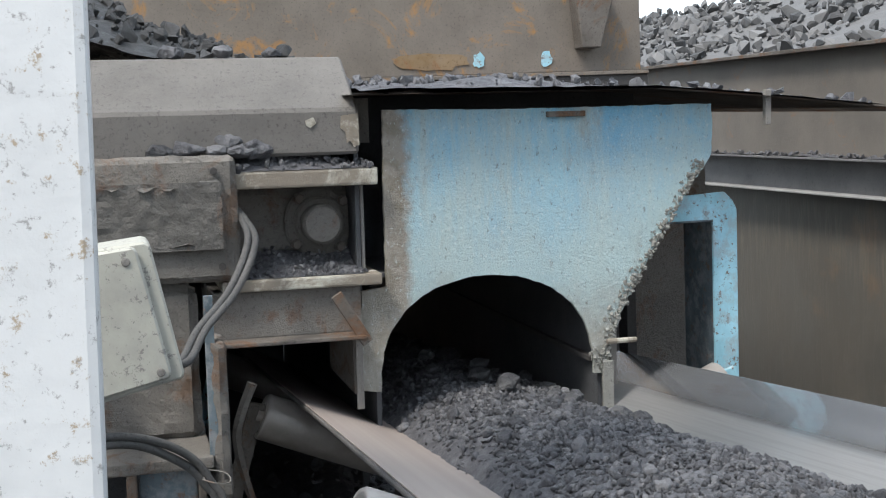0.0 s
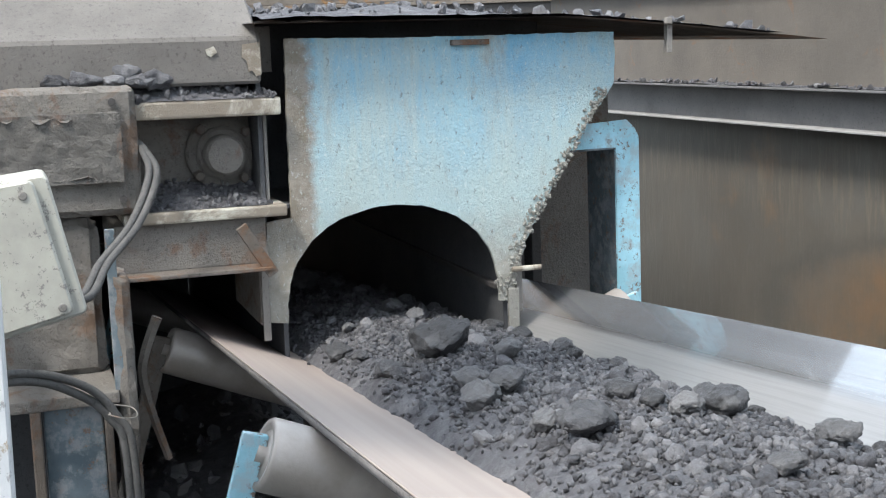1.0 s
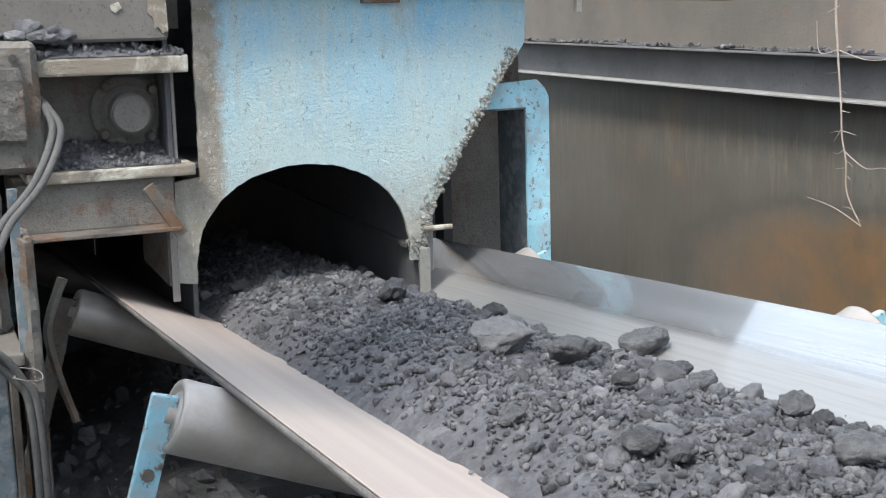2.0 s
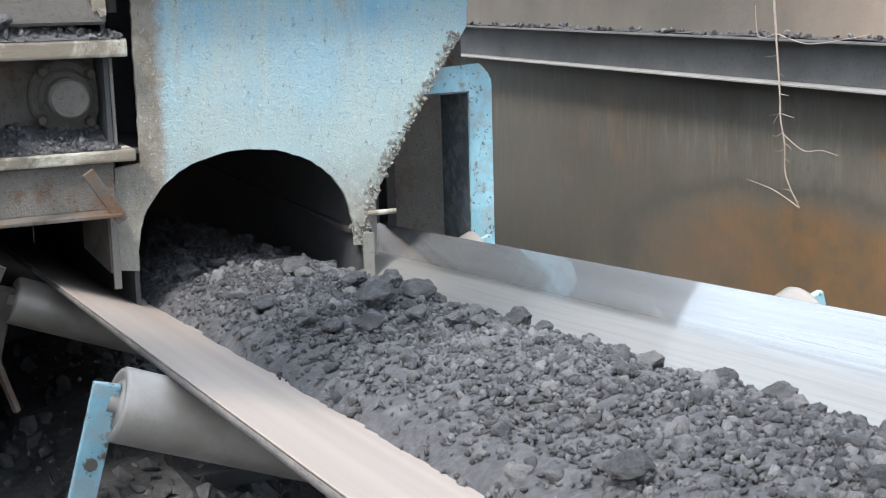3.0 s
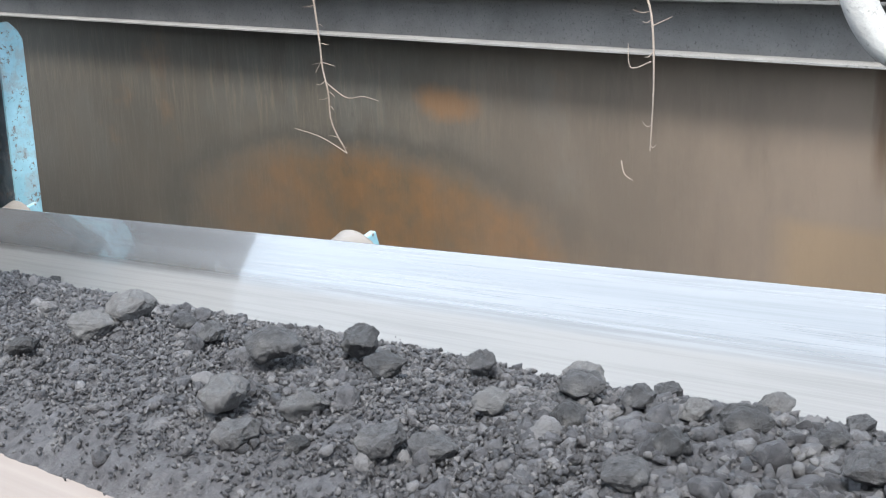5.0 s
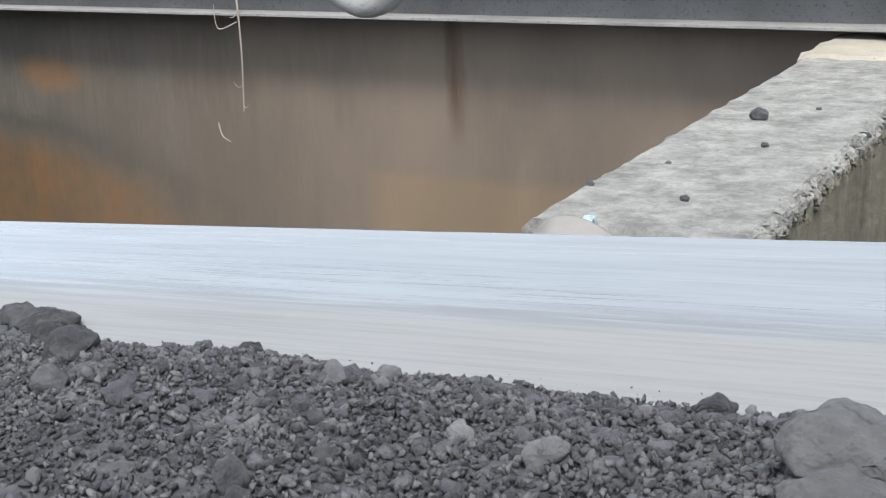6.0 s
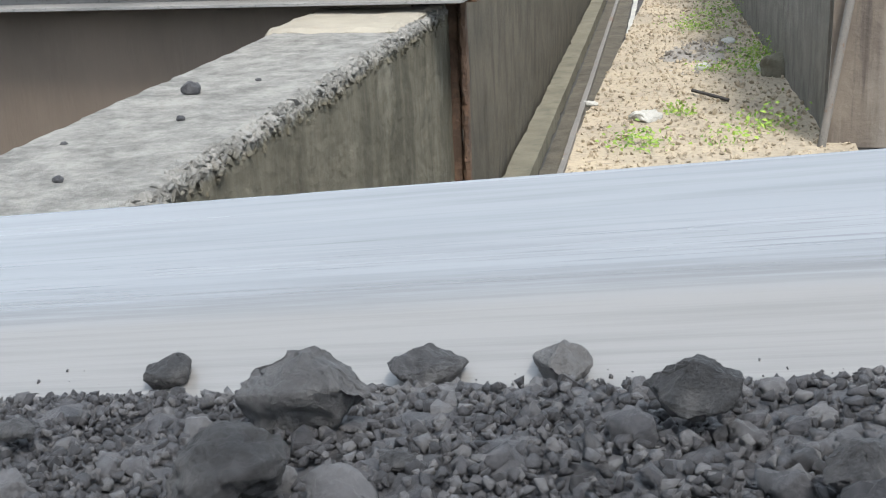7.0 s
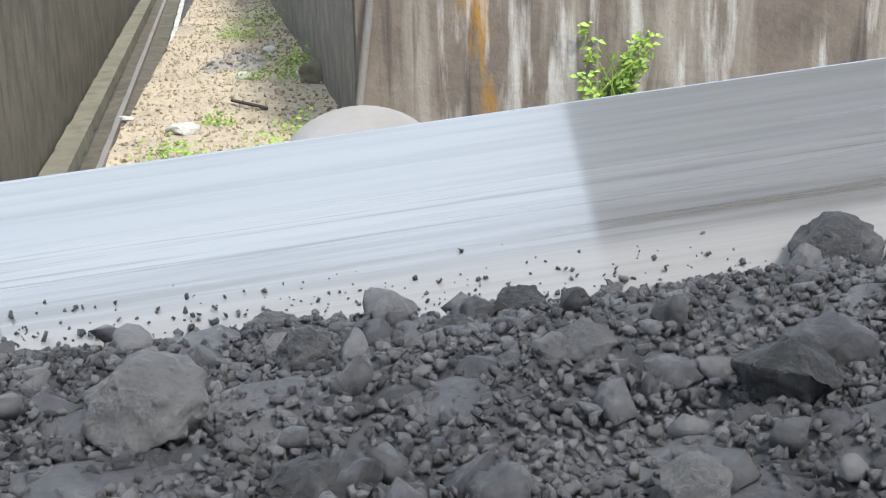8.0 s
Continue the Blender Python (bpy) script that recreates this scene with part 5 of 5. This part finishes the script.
def build_load():
    rng = np.random.default_rng(21)
    nx, ny = 1500, 56
    us, ys = np.linspace(U0, U1, nx), np.linspace(LOAD_NEAR, LOAD_FAR, ny)
    grid = np.array([(u, y, SLOPE * u + max(load_top(u, y), -belt_drop(y) - 0.002) + (0.008 * noise.noise(Vector((u * 35, y * 35, 1))) + 0.005 * noise.noise(Vector((u * 90, y * 90, 2)))) * (load_top(u, y) > -belt_drop(y)) - 0.006 * (load_top(u, y) < -belt_drop(y))) for u in us for y in ys])
    i, j = np.meshgrid(np.arange(nx - 1), np.arange(ny - 1), indexing="ij")
    a = (i * ny + j).ravel()
    tris = np.concatenate([np.stack([a, a + ny, a + ny + 1], 1), np.stack([a, a + ny + 1, a + 1], 1)])
    chunks = [(grid, tris)]
    fu, fy = np.linspace(-14.1, -10.6, 800), np.linspace(LOAD_NEAR, LOAD_FAR, 150)

    def clod(u, y):
        base = load_top(u, y)
        if base < -belt_drop(y):
            return SLOPE * u - belt_drop(y) - 0.012
        p = Vector((u * 30, y * 30, 1))
        return SLOPE * u + base - 0.004 + 0.009 * noise.noise(p) + 0.007 * noise.noise(p * 2.3) + 0.006 * noise.noise(p * 5.1)

    fine = np.array([(u, y, clod(u, y)) for u in fu for y in fy])
    i, j = np.meshgrid(np.arange(799), np.arange(149), indexing="ij")
    a = (i * 150 + j).ravel()
    chunks.append((fine, np.concatenate([np.stack([a, a + 150, a + 151], 1), np.stack([a, a + 151, a + 1], 1)])))
    for count, lo, hi, kinds, sink, a, b in ((70000, 0.0018, 0.0056, CRUMBS, -0.4, -13.7, -12.0), (42000, 0.0034, 0.009, CRUMBS, -0.3, -12.2, -9.6), (40000, 0.005, 0.0135, CRUMBS, -0.05, -9.8, U1 - 0.05), (2600, 0.007, 0.017, CHIPS, -0.1, -14.5, -9.6), (13000, 0.009, 0.021, CHIPS, 0.05, -9.8, U1 - 0.05),
                                             (240, 0.013, 0.028, LUMPS, 0.0, -14.5, -9.6), (700, 0.017, 0.034, LUMPS, 0.1, -9.8, U1 - 0.05), (1500, 0.01, 0.03, CHIPS, 0.0, U0 + 0.05, -14.0)):
        pu = rng.uniform(a, b, count)
        wide = np.array([load_far(u) for u in pu]) - 0.52
        py = 0.52 + wide * rng.beta(1.9, 1.9, count) + rng.normal(0, 0.006, count)
        sz = lo + (hi - lo) * rng.random(count) ** 2
        pts = np.array([(u, y, SLOPE * u + max(load_top(u, y), -belt_drop(y)) + s * (0.2 - sink)) for u, y, s in zip(pu, py, sz)])
        chunks.append(scatter(pts, sz, kinds, rng))
    # specks strewn on the bare rubber beyond the heap
    pu = rng.uniform(-14.2, -2.0, 9000)
    py = np.array([load_far(u) for u in pu]) - 0.02 + np.abs(rng.normal(0, 0.016, 9000))
    sz = 0.001 + 0.0028 * rng.random(9000) ** 3
    pts = np.array([(u, y, SLOPE * u - belt_drop(y) + s * 0.3) for u, y, s in zip(pu, py, sz)])
    chunks.append(scatter(pts, sz, CRUMBS, rng))
    load = tagged(array_object("coal_load", chunks, COAL, True), "crushed grey-black coal riding on the moving belt", "coal", kind="stuff")
    load.location = (0, 0, EDGE_Z)
    return load


LOAD = build_load()
BIG = []
KINDS = [rock_mesh("coal_lump", 200 + k, COAL_LUMP, 0.62 + 0.05 * (k % 4), 1.1 + 0.12 * (k % 5)) for k in range(10)]


def lump(u, y, size, height, turn=0.0, kind=0):
    """A large lump riding on the load; u is its place along the belt at the start, height its middle over the belt's edge line."""
    ob = new("coal_lump", KINDS[kind % len(KINDS)])
    ob.scale = (size, size, size)
    tagged(ob, "large broken grey coal lump riding on the belt load" if size > 0.05 else "fist-sized grey coal lump riding on the belt load", "coal lump", "lumps on the belt")
    BIG.append((ob, u, y, height, turn))


lump(-2.854, 0.778, 0.059, -0.005, 27, 9)
lump(-2.653, 0.783, 0.065, -0.003, 45, 5)
lump(-3.232, 0.888, 0.049, -0.022, 52, 9)
lump(-3.426, 0.846, 0.069, -0.008, 56, 0)
lump(-3.786, 0.667, 0.064, -0.010, -6, 6)
lump(-3.529, 0.618, 0.047, -0.026, -27, 3)
lump(-3.244, 0.498, 0.041, -0.057, 15, 8)
lump(-3.103, 0.726, 0.045, -0.010, 9, 1)
lump(-4.162, 0.684, 0.123, 0.010, 21, 8)
lump(-3.427, 0.787, 0.055, -0.007, -34, 5)
lump(-4.026, 0.764, 0.059, -0.004, -20, 9)
lump(-3.448, 0.646, 0.079, -0.010, -53, 4)
lump(-3.890, 0.639, 0.054, -0.019, 47, 4)
lump(-3.750, 0.604, 0.067, -0.024, -44, 7)
lump(-4.167, 0.575, 0.050, -0.039, 55, 9)
lump(-4.486, 0.557, 0.051, -0.047, 51, 3)
lump(-3.583, 0.765, 0.048, -0.008, 27, 9)
lump(-3.505, 0.776, 0.042, -0.010, 8, 9)
lump(-5.644, 1.034, 0.085, -0.057, 10, 1)
lump(-5.033, 0.649, 0.049, -0.018, -5, 6)
lump(-4.622, 0.778, 0.050, -0.008, -24, 7)
lump(-4.416, 0.788, 0.045, -0.009, -12, 9)
lump(-5.663, 0.792, 0.070, -0.002, -36, 6)
lump(-5.452, 0.791, 0.071, -0.002, -50, 1)
lump(-4.843, 0.788, 0.056, -0.006, 2, 4)
lump(-4.369, 0.578, 0.035, -0.042, -1, 4)
lump(-5.526, 0.648, 0.048, -0.019, 42, 5)
lump(-4.686, 0.636, 0.034, -0.026, -17, 9)
lump(-5.598, 0.743, 0.080, 0.001, 46, 3)
lump(-6.207, 0.800, 0.071, -0.002, -36, 2)
lump(-5.518, 0.859, 0.042, -0.018, -41, 5)
lump(-5.266, 0.833, 0.054, -0.011, 9, 6)
lump(-5.283, 0.776, 0.032, -0.013, 47, 9)
lump(-5.268, 0.601, 0.041, -0.033, 4, 5)
lump(-4.976, 0.660, 0.034, -0.021, -51, 2)
lump(-6.476, 0.734, 0.042, -0.010, 59, 9)
lump(-6.693, 0.610, 0.051, -0.027, -57, 4)
lump(-8.207, 0.785, 0.067, -0.003, -1, 6)
lump(-7.919, 0.621, 0.051, -0.024, -47, 4)
lump(-7.937, 0.882, 0.063, -0.016, -16, 2)
lump(-7.784, 0.877, 0.065, -0.015, 37, 6)
lump(-7.721, 0.768, 0.070, -0.001, -39, 7)
lump(-7.956, 0.816, 0.052, -0.009, 4, 1)
lump(-8.733, 0.611, 0.051, -0.027, 19, 4)
lump(-9.348, 0.752, 0.077, 0.001, -3, 3)
lump(-7.551, 0.769, 0.037, -0.011, 56, 1)
lump(-7.551, 0.680, 0.044, -0.015, 59, 2)
lump(-7.616, 0.640, 0.037, -0.024, 36, 9)
lump(-7.711, 0.634, 0.030, -0.027, -45, 8)
lump(-7.477, 0.804, 0.032, -0.014, -56, 3)
lump(-7.427, 0.819, 0.031, -0.016, 3, 7)
lump(-9.066, 0.764, 0.054, -0.006, -40, 0)
lump(-10.070, 0.654, 0.060, -0.014, -25, 9)
lump(-9.343, 0.839, 0.048, -0.013, -21, 5)
lump(-8.974, 0.899, 0.037, -0.028, -52, 8)
lump(-8.660, 0.854, 0.042, -0.017, 54, 2)
lump(-8.501, 0.620, 0.047, -0.026, 42, 3)
lump(-8.609, 0.648, 0.032, -0.024, -24, 3)
lump(-8.505, 0.697, 0.036, -0.015, -42, 9)
lump(-8.346, 0.795, 0.034, -0.013, -49, 4)
lump(-8.147, 0.782, 0.043, -0.010, 16, 4)
lump(-8.258, 0.711, 0.025, -0.016, -49, 9)
lump(-8.779, 0.883, 0.026, -0.027, 42, 9)
lump(-10.087, 0.866, 0.050, -0.015, -43, 3)
lump(-8.934, 0.732, 0.060, -0.005, -12, 3)
lump(-9.237, 0.840, 0.048, -0.013, -60, 8)
lump(-9.138, 0.698, 0.047, -0.012, 28, 1)
lump(-9.244, 0.717, 0.043, -0.011, -39, 3)
lump(-9.423, 0.788, 0.042, -0.010, 49, 8)
lump(-9.200, 0.599, 0.039, -0.034, -45, 9)
lump(-9.592, 0.756, 0.035, -0.012, -25, 2)
lump(-9.586, 0.689, 0.041, -0.015, 57, 0)
lump(-9.909, 0.877, 0.038, -0.021, -56, 7)
lump(-9.792, 0.763, 0.039, -0.010, -31, 6)
lump(-9.693, 0.857, 0.035, -0.019, -20, 2)
lump(-9.624, 0.849, 0.033, -0.018, -12, 5)
lump(-9.829, 0.649, 0.054, -0.017, -42, 0)
lump(-9.965, 0.675, 0.041, -0.016, 58, 7)
lump(-9.916, 0.623, 0.028, -0.031, -19, 5)
lump(-9.686, 0.588, 0.035, -0.039, 55, 7)
lump(-8.898, 0.855, 0.029, -0.021, 10, 0)
lump(-10.477, 0.803, 0.074, -0.001, -55, 6)
lump(-10.466, 0.735, 0.053, -0.007, 17, 3)
lump(-10.151, 0.785, 0.063, -0.004, 6, 4)
lump(-9.981, 0.799, 0.038, -0.012, 41, 3)
lump(-9.759, 0.857, 0.045, -0.016, 5, 6)
lump(-9.704, 0.763, 0.038, -0.011, 27, 5)
lump(-9.564, 0.831, 0.045, -0.012, 10, 6)
lump(-9.993, 0.610, 0.053, -0.028, -55, 0)
lump(-10.288, 0.796, 0.041, -0.011, -23, 2)
lump(-10.374, 0.820, 0.028, -0.016, 53, 0)
lump(-9.775, 0.661, 0.038, -0.020, 9, 3)
lump(-9.491, 0.841, 0.026, -0.019, 43, 4)
lump(-10.505, 0.658, 0.042, -0.019, -44, 1)
lump(-11.460, 1.050, 0.044, -0.063, 33, 6)
lump(-11.397, 1.035, 0.060, -0.064, 31, 4)
lump(-11.247, 0.908, 0.041, -0.025, 4, 5)
lump(-11.145, 0.842, 0.059, -0.008, 10, 5)
lump(-11.399, 0.899, 0.031, -0.026, -60, 9)
lump(-11.422, 0.812, 0.022, -0.017, 6, 5)
lump(-11.510, 1.046, 0.034, -0.067, 32, 0)
lump(-11.342, 0.871, 0.019, -0.024, 15, 1)
lump(-11.104, 1.034, 0.028, -0.074, 2, 6)
lump(-11.055, 0.872, 0.019, -0.025, -38, 3)
lump(-11.892, 0.887, 0.051, -0.016, 14, 7)
lump(-11.893, 0.792, 0.054, -0.006, -58, 5)
lump(-11.871, 1.039, 0.037, -0.070, 16, 3)
lump(-11.790, 1.040, 0.036, -0.070, -55, 7)
lump(-12.040, 1.051, 0.029, -0.068, 31, 1)
lump(-11.650, 0.799, 0.026, -0.015, 40, 2)
lump(-11.712, 0.888, 0.037, -0.021, -20, 2)
lump(-12.041, 0.879, 0.017, -0.026, -32, 4)
lump(-11.831, 0.822, 0.014, -0.020, 2, 9)
lump(-12.497, 0.887, 0.042, -0.018, -5, 8)
lump(-12.291, 0.816, 0.057, -0.006, -10, 8)
lump(-12.360, 0.913, 0.022, -0.029, 23, 6)
lump(-12.252, 0.884, 0.031, -0.021, 26, 0)
lump(-12.418, 0.815, 0.013, -0.019, 24, 2)
lump(-13.052, 0.877, 0.039, 0.003, 24, 5)
lump(-13.106, 0.960, 0.023, -0.013, -55, 8)
lump(-13.019, 1.082, 0.021, -0.057, 29, 3)
lump(-13.004, 0.937, 0.022, -0.012, -13, 5)
lump(-12.911, 0.897, 0.019, -0.009, 53, 8)
lump(-12.910, 1.019, 0.019, -0.039, -54, 3)
lump(-12.866, 0.841, 0.026, -0.004, -41, 7)
lump(-12.747, 1.068, 0.046, -0.055, 30, 5)
lump(-12.910, 0.789, 0.019, -0.004, 45, 5)
lump(-13.005, 0.818, 0.018, -0.001, 17, 6)
lump(-12.947, 0.963, 0.013, -0.022, 18, 4)
lump(-12.855, 1.076, 0.011, -0.062, -17, 1)


def crest_lumps():
    """Cobbles that have rolled to the far side of the heap."""
    rnd = random.Random(44)
    u = -9.9
    while u < -2.2:
        u += rnd.uniform(0.05, 0.16)
        y = load_far(u) - rnd.uniform(0.03, 0.13)
        size = 0.026 + 0.03 * rnd.random() ** 1.6
        lump(u, y, size, max(load_top(u, y), -belt_drop(y)) + size * 0.22, rnd.uniform(-60, 60), rnd.randrange(10))


crest_lumps()

# ---- motion of the load and the rollers ----
# how far the belt has run, in metres, at each second
RUN = ((0, 0), (1, 2.0), (2, 3.95), (3, 5.75), (4, 7.45), (5, 9.1), (6, 10.7), (7, 12.25), (8, 13.75))


def motions():
    walk(LOAD, [(t, pose(s, 0, EDGE_Z + SLOPE * s)) for t, s in RUN])
    for ob, u, y, z, turn in BIG:
        walk(ob, [(t, pose(u + s, y, edge_z(u + s) + z, 12, -8, turn)) for t, s in RUN])
    step = 1 / 30
    spin = math.degrees(SPEED / R_IDLER) * step
    for idler, x in zip(IDLERS, IDLER_X):
        if -4.0 < x < 1.2:
            for ob in idler.children:
                if ob.name.startswith("wing_roller"):
                    rest = ob.matrix_basis.copy()
                    way = 1 if (rest.to_3x3() @ Vector((0, 0, 1))).y > 0 else -1
                    walk(ob, [(k * step, rest @ pose(0, 0, 0, 0, 0, way * spin * k)) for k in range(241)])


motions()
